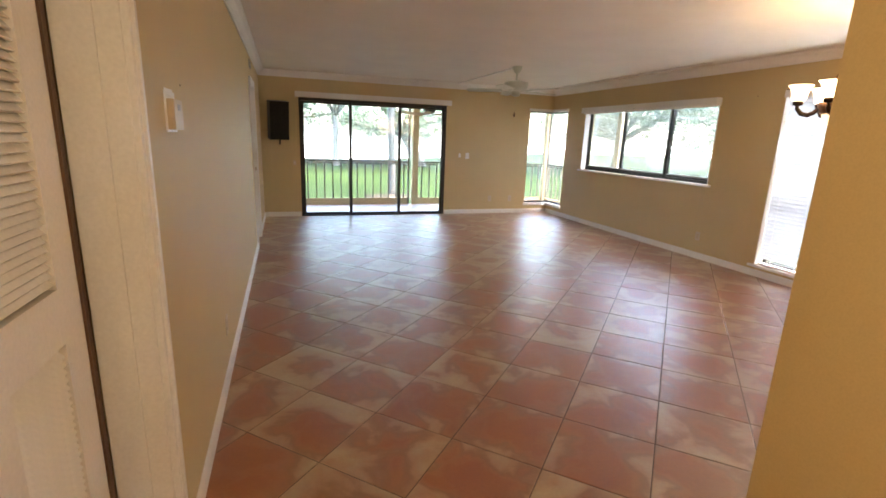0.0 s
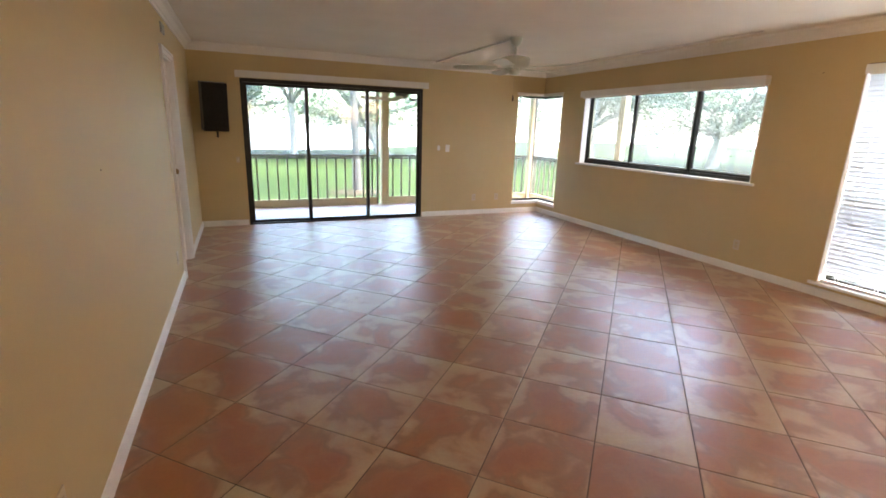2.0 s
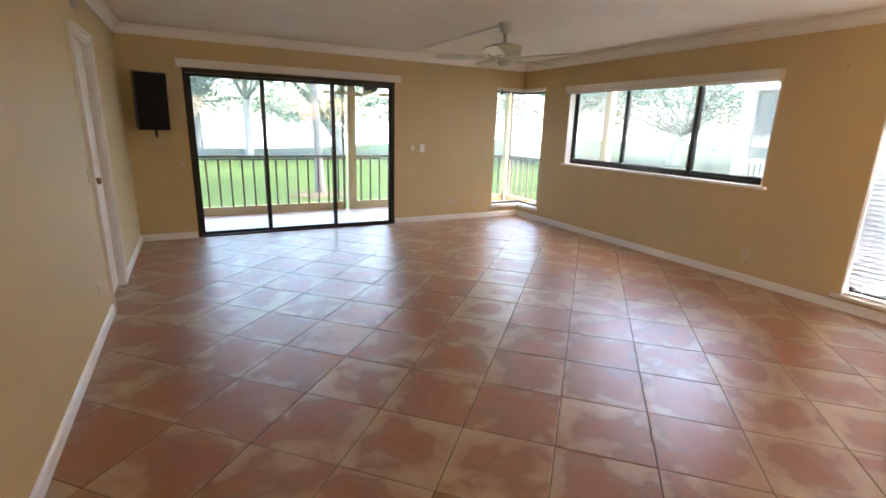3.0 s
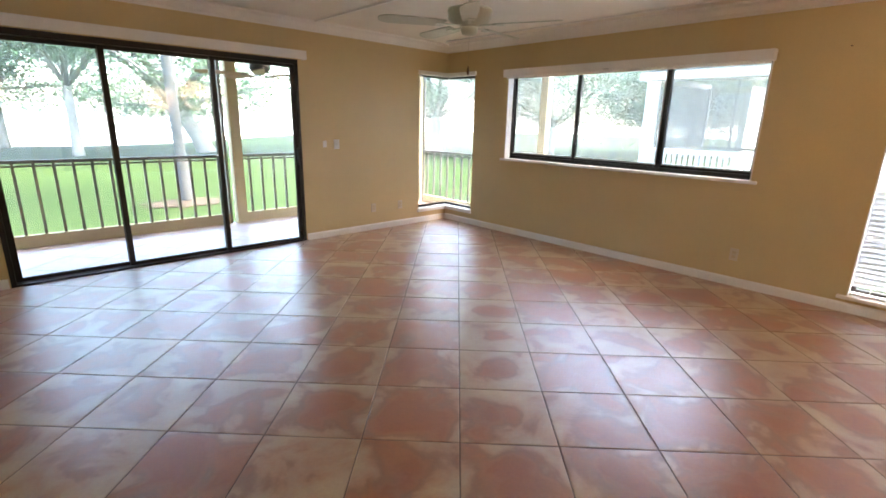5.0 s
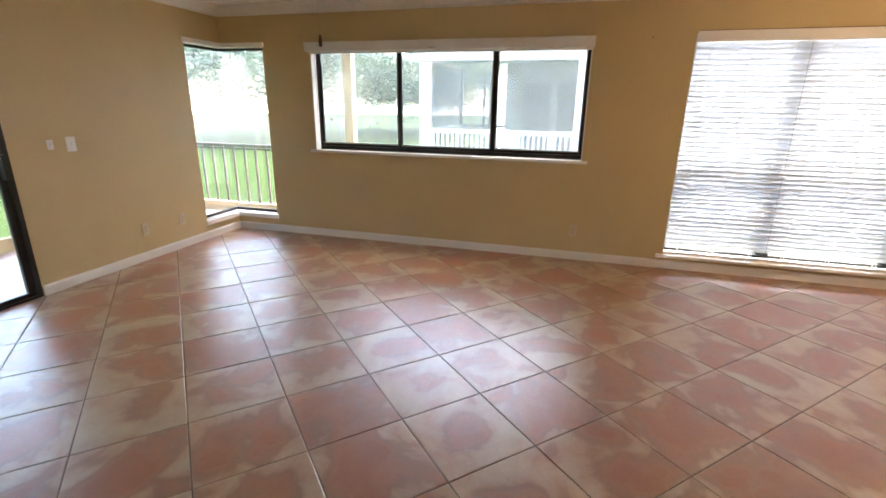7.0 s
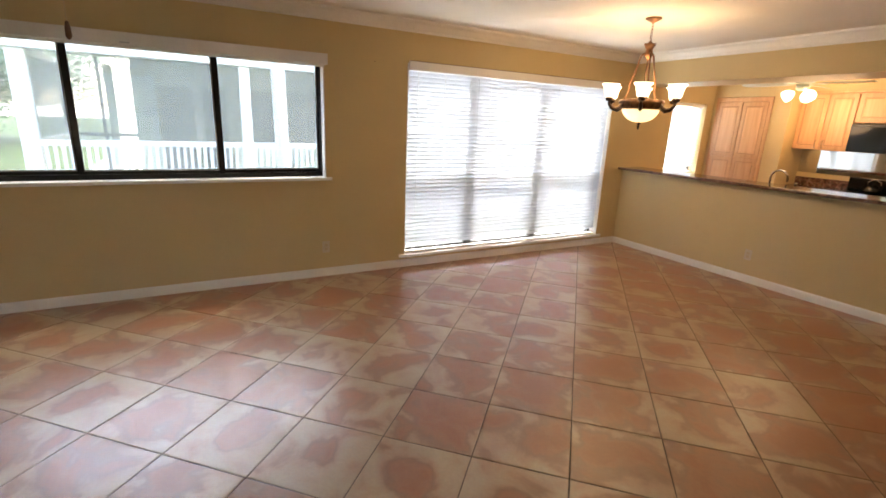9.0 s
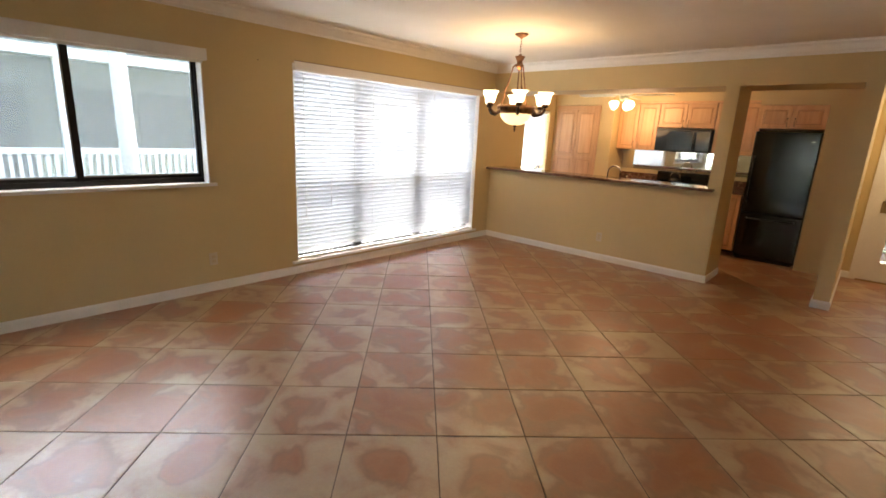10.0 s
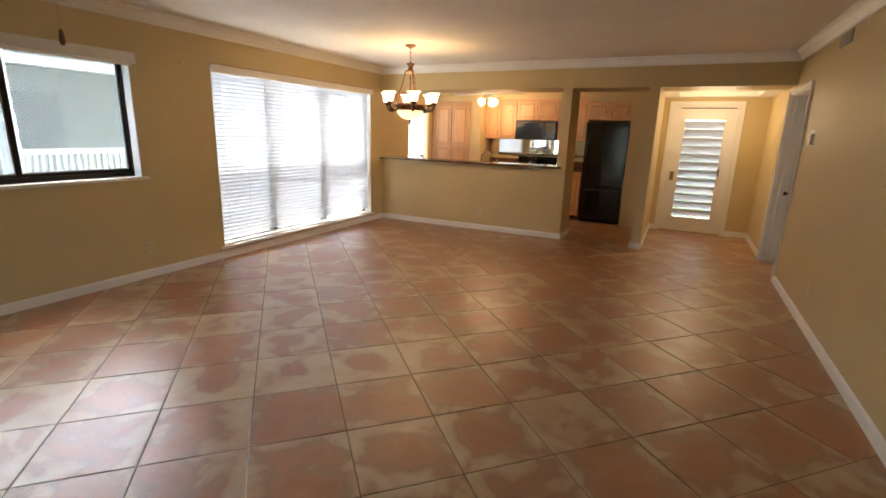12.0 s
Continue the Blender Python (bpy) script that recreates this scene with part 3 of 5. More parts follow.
def louver_leaf(parent, x, y0, y1):
    leaf = part("leaf", bmesh.new(), "door", parent)
    bm = bmesh.new()
    st = 0.115
    for lo, hi in (((x, y0, 0.02), (x + 0.03, y0 + st, 2.0)), ((x, y1 - st, 0.02), (x + 0.03, y1, 2.0)), ((x, y0 + st, 0.02), (x + 0.03, y1 - st, 0.2)),
                   ((x, y0 + st, 0.94), (x + 0.03, y1 - st, 1.08)), ((x, y0 + st, 1.9), (x + 0.03, y1 - st, 2.0))):
        box_into(bm, lo, hi)
    bm.to_mesh(leaf.data)
    bm.free()
    slat = bpy.data.meshes.new("louver")
    sb = moved(box((-0.0025, y0 + st, -0.013), (0.0025, y1 - st, 0.013)), pose(0, 0, 0, 0, -42, 0))
    sb.to_mesh(slat)
    sb.free()
    slat.materials.append(M["door"])
    for z0, z1 in ((0.2, 0.94), (1.08, 1.9)):
        k = int((z1 - z0 - 0.02) / 0.021)
        for i in range(k):
            s = new("louver", slat)
            s.parent = leaf
            s.location = (x + 0.015, 0, z0 + 0.02 + i * 0.021)


louver_leaf(door, -0.185, CLOSET[0] + 0.02, 1.405)
louver_leaf(door, -0.185, 1.41, CLOSET[1] - 0.055)
lever_or_knob(door, (-0.155, 1.05, 0.88), (1, 0, 0), "bare_wood")

# front door with a jalousie panel
door = tagged(new("door_3"), "cream front door, closed, with a tall jalousie panel", "door", "", "structure")
door.location = (0, HB, 0)
X0, X1, ZT = 0.82, 1.72, 2.0
part("casing", (lambda bm: (box_into(bm, (X0 - 0.065, 0, 0), (X0, 0.018, ZT + 0.06)), box_into(bm, (X1, 0, 0), (X1 + 0.065, 0.018, ZT + 0.06)), box_into(bm, (X0, 0, ZT), (X1, 0.018, ZT + 0.06)), bm)[-1])(bmesh.new()), "door", door)
LX0, LX1, LZ0, LZ1 = 0.99, 1.54, 0.24, 1.78
bm = bmesh.new()
for lo, hi in (((X0, -0.06, 0.0), (LX0, -0.02, ZT)), ((LX1, -0.06, 0.0), (X1, -0.02, ZT)), ((LX0, -0.06, 0.0), (LX1, -0.02, LZ0)), ((LX0, -0.06, LZ1), (LX1, -0.02, ZT))):
    box_into(bm, lo, hi)
part("leaf", bm, "door", door)
bm = bmesh.new()
for lo, hi in (((LX0 - 0.02, -0.019, LZ0 - 0.02), (LX0, -0.008, LZ1 + 0.02)), ((LX1, -0.019, LZ0 - 0.02), (LX1 + 0.02, -0.008, LZ1 + 0.02)), ((LX0, -0.019, LZ0 - 0.02), (LX1, -0.008, LZ0)), ((LX0, -0.019, LZ1), (LX1, -0.008, LZ1 + 0.02))):
    box_into(bm, lo, hi)
part("panel_frame", bm, "door", door)
me = bpy.data.meshes.new("louver")
sb = moved(box((LX0, -0.004, -0.072), (LX1, 0.004, 0.072)), pose(0, 0, 0, -34, 0, 0))
sb.to_mesh(me)
sb.free()
me.materials.append(M["glass_louver"])
for i in range(12):
    s = new("louver", me)
    s.parent = door
    s.location = (0, -0.045, LZ0 + 0.075 + i * 0.1265)
part("lock_plate", box((1.60, -0.02, 0.83), (1.655, 0.0, 0.97), 0.004), "brass", door, "dark brass lock plate")
part("crank", box((0.965, -0.02, 0.93), (0.99, 0.02, 1.05), 0.004), "brass", door, "small brass crank handle")
part("threshold", box((X0, -0.018, 0.0), (X1, 0.03, 0.012)), "brass", door)
part("door_top_strip", box((X0 + 0.04, -0.019, ZT - 0.045), (X1 - 0.10, -0.01, ZT - 0.032)), "bare_wood", door)

# ---------------------------------------------------------------- windows


def bar(bm, lo, hi):
    return box_into(bm, [min(p, q) for p, q in zip(lo, hi)], [max(p, q) for p, q in zip(lo, hi)])


def pane(parent, lo, hi):
    ob = part("pane", box(lo, hi), "glass", parent)
    ob.visible_shadow = False
    return ob


# sliding glass door: three panels in a dark bronze frame
door = tagged(new("door_4"), "three-panel sliding glass door in a dark bronze frame", "sliding door", "", "structure")
door.location = (0, N, 0)
x0, x1, _, z1 = SLIDER
bm = bmesh.new()
F_ = 0.036
bar(bm, (x0, 0.0, 0), (x0 + F_, 0.12, z1))
bar(bm, (x1 - F_, 0.0, 0), (x1, 0.12, z1))
bar(bm, (x0 + F_, 0.0, z1 - 0.05), (x1 - F_, 0.12, z1))
bar(bm, (x0 + F_, 0.0, 0), (x1 - F_, 0.12, 0.018))
part("frame", bm, "bronze", door)
for i, (a, b, y) in enumerate(((x0 + F_, 1.985, 0.085), (1.943, 2.888, 0.055), (2.846, x1 - F_, 0.025))):
    sash = bmesh.new()
    sw = 0.046
    bar(sash, (a, y, 0.018), (a + sw, y + 0.026, z1 - 0.05))
    bar(sash, (b - sw, y, 0.018), (b, y + 0.026, z1 - 0.05))
    bar(sash, (a + sw, y, 0.018), (b - sw, y + 0.026, 0.05))
    bar(sash, (a + sw, y, z1 - 0.085), (b - sw, y + 0.026, z1 - 0.05))
    s = part("sash", sash, "bronze", door)
    pane(s, (a + sw, y + 0.010, 0.05), (b - sw, y + 0.015, z1 - 0.085))
part("handle", box((x1 - 0.062, -0.02, 0.92), (x1 - 0.034, 0.024, 1.10), 0.004), "black", door, "black pull handle")

# valance over the sliding door
v = thing("valance", (0, N, 0), "white boxed valance mounted over the sliding door", "valance")
part("face", box((1.02, -0.095, 2.06), (3.83, -0.083, 2.15), 0.003), "cassette", v)
bm = bmesh.new()
bar(bm, (1.02, -0.083, 2.135), (3.83, 0.0, 2.147))
bar(bm, (1.02, -0.083, 2.06), (1.032, 0.0, 2.135))
bar(bm, (3.818, -0.083, 2.06), (3.83, 0.0, 2.135))
part("top_board", bm, "cassette", v)

# wide horizontal window with three lights
win = tagged(new("window_1"), "wide three-light window in a black frame with a white sill", "window", "", "structure")
win.location = (E, 0, 0)
y0, y1, z0, z1 = W1
bm = bmesh.new()
bar(bm, (0.10, y0, z0 + 0.004), (0.17, y0 + 0.022, z1))
bar(bm, (0.10, y1 - 0.022, z0 + 0.004), (0.17, y1, z1))
bar(bm, (0.10, y0 + 0.022, z1 - 0.04), (0.17, y1 - 0.022, z1))
bar(bm, (0.10, y0 + 0.022, z0), (0.17, y1 - 0.022, z0 + 0.045))
part("window_frame", bm, "bronze", win)
m1, m2 = 7.14, 6.13
for a, b, x, wl, wr in ((m1 - 0.02, y1 - 0.022, 0.135, 0.045, 0.018), (m2 - 0.02, m1 + 0.02, 0.11, 0.045, 0.045), (y0 + 0.022, m2 + 0.02, 0.135, 0.018, 0.045)):
    sash = bmesh.new()
    bar(sash, (x, a, z0 + 0.045), (x + 0.022, a + wl, z1 - 0.04))
    bar(sash, (x, b - wr, z0 + 0.045), (x + 0.022, b, z1 - 0.04))
    bar(sash, (x, a + wl, z0 + 0.045), (x + 0.022, b - wr, z0 + 0.07))
    bar(sash, (x, a + wl, z1 - 0.065), (x + 0.022, b - wr, z1 - 0.04))
    s = part("sash", sash, "bronze", win)
    pane(s, (x + 0.008, a + wl, z0 + 0.07), (x + 0.013, b - wr, z1 - 0.065))
    bead = bmesh.new()
    bar(bead, (x - 0.006, a + wl, z0 + 0.070), (x + 0.006, b - wr, z0 + 0.084))
    bar(bead, (x - 0.006, a + wl, z0 + 0.084), (x + 0.006, a + wl + 0.010, z1 - 0.065))
    part("glazing_bead", bead, "steel", s, "pale gray glazing bead")
bm = bmesh.new()
bar(bm, (-0.032, y0 - 0.05, z0 - 0.022), (0.0, y1 + 0.05, z0 + 0.004))
bar(bm, (0.0, y0, z0), (0.10, y1, z0 + 0.004))
part("window_sill", bm, "trim", win)
bm = bmesh.new()
bar(bm, (-0.003, y0 + 0.0, z0 + 0.004), (0.10, y0 + 0.010, z1))
bar(bm, (-0.003, y1 - 0.010, z0 + 0.004), (0.10, y1, z1))
part("reveal_lining", bm, "trim", win)

# full-width mesh added for the washed-out haze behind the glass
part("insect_screen", box((0.172, y0 + 0.02, z0 + 0.03), (0.174, y1 - 0.02, z1 - 0.02)), "fine_screen", win, "fine gray insect screen, added to haze the view")

v = thing("roller_shade", (E, 0, 0), "white roller shade, rolled up in its cassette above the wide window", "roller shade")
part("cassette", box((-0.085, y0 - 0.015, 1.995), (0.0, y1 + 0.02, 2.085), 0.006), "cassette", v)
part("hem_bar", box((-0.05, y0 + 0.01, 1.975), (-0.03, y1 - 0.01, 1.995), 0.003), "white_plastic", v)
part("pull_cord", tube([(-0.02, y1 - 0.06, 1.99), (-0.02, y1 - 0.065, 1.6), (-0.02, y1 - 0.06, 1.27)], 0.003, 6), "white_plastic", v)
part("clip", box((-0.088, 6.70, 2.01), (-0.084, 6.76, 2.017)), "steel", v)

# tall window with blinds
win = tagged(new("window_2"), "tall three-bay window in a dark frame behind white blinds", "window", "", "structure")
win.location = (E, 0, 0)
y0, y1, z0, z1 = W2
M2A, M2B = 3.53, 2.55
bm = bmesh.new()
bar(bm, (0.12, y0, z0), (0.18, y0 + 0.04, z1))
bar(bm, (0.12, y1 - 0.04, z0), (0.18, y1, z1))
bar(bm, (0.12, y0 + 0.04, z1 - 0.04), (0.18, y1 - 0.04, z1))
bar(bm, (0.12, y0 + 0.04, z0), (0.18, y1 - 0.04, z0 + 0.04))
for yy in (M2A, M2B):
    bar(bm, (0.12, yy - 0.045, z0 + 0.04), (0.18, yy + 0.045, z1 - 0.04))
for a, b in ((y0 + 0.04, M2B - 0.045), (M2B + 0.045, M2A - 0.045), (M2A + 0.045, y1 - 0.04)):
    bar(bm, (0.13, a, 0.945), (0.17, b, 0.985))
part("window_frame", bm, "bronze", win)
for a, b in ((y0 + 0.04, M2B - 0.045), (M2B + 0.045, M2A - 0.045), (M2A + 0.045, y1 - 0.04)):
    pane(win, (0.148, a, z0 + 0.04), (0.153, b, 0.945))
    pane(win, (0.148, a, 0.985), (0.153, b, z1 - 0.04))
bm = bmesh.new()
bar(bm, (-0.035, y0 - 0.06, z0 - 0.022), (0.0, y1 + 0.06, z0 + 0.004))
bar(bm, (0.0, y0, z0), (0.12, y1, z0 + 0.004))
part("window_sill", bm, "trim", win)
bm = bmesh.new()
bar(bm, (-0.003, y0, z0 + 0.004), (0.12, y0 + 0.008, z1))
bar(bm, (-0.003, y1 - 0.008, z0 + 0.004), (0.12, y1, z1))
bar(bm, (-0.003, y0 + 0.008, z1 - 0.008), (0.12, y1 - 0.008, z1))
part("reveal_lining", bm, "trim", win)

v = thing("valance", (E, 0, 0), "slim cream valance board over the blinds", "valance")
part("face", box((-0.035, y0 - 0.03, 2.03), (-0.022, y1 - 0.005, 2.108), 0.003), "cassette", v)
part("top_board", box((-0.037, y0 - 0.03, 2.108), (0.0, y1 - 0.02, 2.113), 0.001), "bare_wood", v, "thin dark top edge")


part("latch", box((0.10, y1 - 0.055, 0.93), (0.12, y1 - 0.02, 0.99), 0.003), "black", win, "small black sash latch")


def slat_blind(x, ya, yb, za, zb, label, group, pitch=0.043, tilt=-64, width=0.05):
    """Horizontal blind across the opening between ya and yb."""
    b = thing("window_blind", (x, (ya + yb) / 2, zb), label, "blind", group)
    half = (yb - ya) / 2
    part("head_rail", box((-0.028, -half, -0.045), (0.028, half, 0), 0.003), "white_plastic", b)
    me = bpy.data.meshes.new("slat")
    bm = bmesh.new()
    rows = []
    for i in range(5):
        u = -width / 2 + width * i / 4
        h = 0.004 * (1 - (2 * i / 4 - 1) ** 2)
        rows.append([bm.verts.new((u, -half, h)), bm.verts.new((u, half, h))])
    low = [[bm.verts.new((v.co.x, v.co.y, v.co.z - 0.0025)) for v in r] for r in rows]
    for r, s in zip(rows, rows[1:]):
        bm.faces.new((r[0], s[0], s[1], r[1]))
    for r, s in zip(low, low[1:]):
        bm.faces.new((r[0], r[1], s[1], s[0]))
    bm.faces.new((rows[0][0], rows[0][1], low[0][1], low[0][0]))
    bm.faces.new((rows[-1][0], low[-1][0], low[-1][1], rows[-1][1]))
    bm.to_mesh(me)
    bm.free()
    me.materials.append(M["slat"])
    n = int((zb - za - 0.09) / pitch)
    rnd = random.Random(int(ya * 100))
    for i in range(n):
        s = new("slat", me)
        s.parent = b
        s.matrix_basis = pose(0, 0, -0.07 - i * pitch, 0, -tilt + rnd.uniform(-1.5, 1.5), 0)
    part("bottom_rail", box((-0.026, -half, za - zb + 0.002), (0.026, half, za - zb + 0.022), 0.003), "white_plastic", b)
    for f in (-0.72, 0.0, 0.72):
        bm = bmesh.new()
        for xx in (-0.027, 0.027):
            bar(bm, (xx - 0.0012, f * half - 0.0015, za - zb + 0.01), (xx + 0.0012, f * half + 0.0015, -0.045))
        part("ladder_cord", bm, "white_plastic", b)
    return b


for ya, yb in ((M2A + 0.002, y1 - 0.012), (M2B + 0.002, M2A - 0.002), (y0 + 0.012, M2B - 0.002)):
    slat_blind(E + 0.055, ya, yb, z0 + 0.006, 2.07, "white horizontal slat blind, lowered, slats half open", "blinds of the tall window")
slat_blind(E + 0.055, KW[0] + 0.015, KW[1] - 0.015, KW[2] + 0.01, KW[3] - 0.01, "white horizontal slat blind, lowered, in the kitchen window", "", 0.043, -52)

# glass corner window
win = tagged(new("window_3"), "frameless glass corner window with a low white sill", "window", "", "structure")
bm = bmesh.new()
bar(bm, (CWX, N + 0.09, CWZ0), (E + 0.12, N + 0.12, CWZ0 + 0.035))
bar(bm, (CWX, N + 0.09, CWZ0 + 0.035), (CWX + 0.022, N + 0.12, CWZ1 - 0.03))
bar(bm, (CWX, N + 0.09, CWZ1 - 0.03), (E + 0.12, N + 0.12, CWZ1))
bar(bm, (E + 0.09, CWY, CWZ0), (E + 0.12, N + 0.09, CWZ0 + 0.035))
bar(bm, (E + 0.09, CWY, CWZ0 + 0.035), (E + 0.12, CWY + 0.022, CWZ1 - 0.03))
bar(bm, (E + 0.09, CWY, CWZ1 - 0.03), (E + 0.12, N + 0.09, CWZ1))
part("window_frame", bm, "bronze", win)
pane(win, (CWX + 0.022, N + 0.102, CWZ0 + 0.035), (E + 0.109, N + 0.108, CWZ1 - 0.03))
pane(win, (E + 0.102, CWY + 0.022, CWZ0 + 0.035), (E + 0.108, N + 0.100, CWZ1 - 0.03))
bm = bmesh.new()
for z, h, o in ((CWZ0 - 0.045, 0.047, 0.022), (CWZ1 - 0.002, 0.045, 0.022)):
    bar(bm, (CWX - 0.02, N - o, z), (E - o, N, z + h))
    bar(bm, (E - o, CWY - 0.02, z), (E, N, z + h))
part("window_sill", bm, "trim", win)
bm = bmesh.new()
bar(bm, (CWX, N, CWZ0), (E + 0.09, N + 0.09, CWZ0 + 0.004))
bar(bm, (E, CWY, CWZ0), (E + 0.09, N, CWZ0 + 0.004))
bar(bm, (CWX, N, CWZ1 - 0.004), (E + 0.09, N + 0.09, CWZ1))
bar(bm, (E, CWY, CWZ1 - 0.004), (E + 0.09, N, CWZ1))
part("reveal_lining", bm, "trim", win)

# kitchen window
win = tagged(new("window_4"), "kitchen window behind a lowered white blind", "window", "", "structure")
win.location = (E, 0, 0)
y0, y1, z0, z1 = KW
bm = bmesh.new()
bar(bm, (0.12, y0, z0), (0.17, y0 + 0.035, z1))
bar(bm, (0.12, y1 - 0.035, z0), (0.17, y1, z1))
bar(bm, (0.12, y0 + 0.035, z1 - 0.035), (0.17, y1 - 0.035, z1))
bar(bm, (0.12, y0 + 0.035, z0), (0.17, y1 - 0.035, z0 + 0.035))
part("window_frame", bm, "bronze", win)
pane(win, (0.142, y0 + 0.035, z0 + 0.035), (0.147, y1 - 0.035, z1 - 0.035))

# ---------------------------------------------------------------- outdoors: porch
PX0, PX1, PY1, PYE = -0.9, 7.02, 10.95, 7.90
lanai = bmesh.new()
box_into(lanai, (PX0, N + WT, -0.35), (PX1, PY1, -0.032))
box_into(lanai, (E + WT, PYE, -0.35), (PX1, N + WT, -0.032))
structure("porch_floor", lanai, "concrete", "pale tiled floor of the covered porch")
bm = bmesh.new()
box_into(bm, (PX0 - 0.3, N + WT, 2.46), (PX1 + 0.3, PY1 + 0.35, 2.62))
box_into(bm, (E + WT, PYE - 0.2, 2.46), (PX1 + 0.3, N + WT, 2.62))
structure("porch_ceiling", bm, "beige", "beige ceiling of the covered porch")
structure("porch_beam", (lambda b: (box_into(b, (PX0, 10.80, 2.275), (PX1, 10.95, 2.46)), box_into(b, (6.87, PYE, 2.275), (PX1, 10.80, 2.46)), b)[-1])(bmesh.new()), "beige")
structure("porch_wall", box((PX0 - 0.12, N + WT, -0.35), (PX0, PY1, 2.46)), "beige", "beige end wall of the porch")


def porch_column(x, y, w=0.16):
    return structure("porch_column", box((x - w / 2, y - w / 2, -0.032), (x + w / 2, y + w / 2, 2.275), 0.008), "beige", "beige square porch column")


for x, y, w in ((3.60, 10.87, 0.135), (6.94, 10.87, 0.12), (6.85, 8.05, 0.115), (-0.3, 10.87, 0.135)):
    porch_column(x, y, w)
for x, y in ((3.455, 10.87), (6.94, 10.74)):
    structure("screen_post", box((x - 0.018, y - 0.02, -0.03), (x + 0.018, y + 0.02, 2.275)), "rail", "slim dark screen post")


for i, (lo, hi) in enumerate((((-0.23, 10.868, 0.93), (3.437, 10.870, 2.275)), ((3.668, 10.868, 0.93), (6.88, 10.870, 2.275)), ((6.938, 8.03, 0.93), (6.940, 10.72, 2.275)))):
    sc = structure("porch_screen", box(lo, hi), "fine_screen", "fine gray insect screen, added to haze the view above the porch railing")


def railing(a, b, label):
    """A low railing with a beige kick board, a dark top rail and slim balusters."""
    a, b = Vector(a), Vector(b)
    d = b - a
    r = thing("railing", a, label, "railing", "porch railings")
    r.matrix_basis = Matrix.Translation(a) @ d.to_track_quat("X", "Z").to_matrix().to_4x4()
    L = d.length
    part("kick_board", box((0, -0.03, 0.0), (L, 0.03, 0.14), 0.004), "beige", r, "beige kick board")
    bm = bmesh.new()
    bar(bm, (0, -0.035, 0.925), (L, 0.035, 0.96))
    bar(bm, (0, -0.012, 0.885), (L, 0.012, 0.905))
    part("top_rail", bm, "rail", r)
    me = bpy.data.meshes.new("baluster")
    sb = box((-0.014, -0.014, 0.14), (0.014, 0.014, 0.925))
    sb.to_mesh(me)
    sb.free()
    me.materials.append(M["rail"])
    k = int(L / 0.172)
    for i in range(k):
        s = new("baluster", me)
        s.parent = r
        s.location = ((i + 0.5) * L / k, 0, 0)


railing((-0.22, 10.87, -0.03), (3.435, 10.87, -0.03), "dark slatted railing with a beige kick board")
railing((3.68, 10.87, -0.03), (6.86, 10.87, -0.03), "dark slatted railing with a beige kick board")
railing((6.94, 8.05, -0.03), (6.94, 10.72, -0.03), "dark slatted railing along the short side of the porch")

# ---------------------------------------------------------------- outdoors: ground, pond, far woods
GZ = -0.45
rnd = random.Random(5)


def disc_sheet(name, cx, cy, radii, z, material, label):
    bm = bmesh.new()
    n = 96
    c = bm.verts.new((cx, cy, z))
    prev = None
    for r in radii:
        ring = [bm.verts.new((cx + r * math.cos(2 * math.pi * i / n), cy + r * math.sin(2 * math.pi * i / n), z)) for i in range(n)]
        for i in range(n):
            j = (i + 1) % n
            bm.faces.new((c, ring[i], ring[j]) if prev is None else (prev[i], ring[i], ring[j], prev[j]))
        prev = ring
    return structure(name, bm, material, label)


disc_sheet("ground", 3, 5, (12, 30, 80, 250, 900, 2500), GZ, "grass", "mown green lawn")
bm = bmesh.new()
n = 160
inner, outer = [], []
for i in range(n):
    a = radians(-62 + 210 * i / (n - 1))
    r = 36 + 2.5 * math.sin(3 * a + 1) + 1.5 * math.sin(7.3 * a) + 60 / (1 + math.exp((a - radians(62)) * 9))
    inner.append(bm.verts.new((3 + r * math.cos(a), 5 + r * math.sin(a), GZ + 0.02)))
    r = 2300 + 12 * math.sin(4 * a)
    outer.append(bm.verts.new((3 + r * math.cos(a), 5 + r * math.sin(a), GZ + 0.02)))
for i in range(n - 1):
    bm.faces.new((inner[i], outer[i], outer[i + 1], inner[i + 1]))
structure("water", bm, "water", "pale still pond beyond the lawn")


def leaf_cards(bm, centre, spread, count, size, rnd, flat=0.6):
    """Many small folded leaves round a centre."""
    for _ in range(count):
        v = Vector((rnd.gauss(0, 1), rnd.gauss(0, 1), rnd.gauss(0, flat)))
        if v.length > 2.2:
            continue
        p = Vector(centre) + v * spread * 0.5
        q = Euler((rnd.uniform(-0.9, 0.9), rnd.uniform(-0.9, 0.9), rnd.uniform(0, 6.28))).to_matrix()
        s = size * rnd.uniform(0.6, 1.4)
        pts = [q @ Vector(c) + p for c in ((0, -s, 0), (s * 0.45, 0, s * 0.12), (0, s, 0), (-s * 0.45, 0, s * 0.12))]
        bm.faces.new([bm.verts.new(c) for c in pts])


def far_woods():
    bm = bmesh.new()
    r0 = random.Random(11)
    for i in range(16):
        a = radians(-60 + 205 * r0.random())
        r = r0.uniform(330, 420)
        h = r0.uniform(3.0, 8.0)
        c = (3 + r * math.cos(a), 5 + r * math.sin(a), GZ + h * 0.55)
        leaf_cards(bm, c, h * 1.6, 60, 1.2, r0, 0.35)
    ob = part("far_woods", bm, "leaf2")
    tagged(ob, "distant line of trees beyond the pond", "trees", "", "stuff")


far_woods()


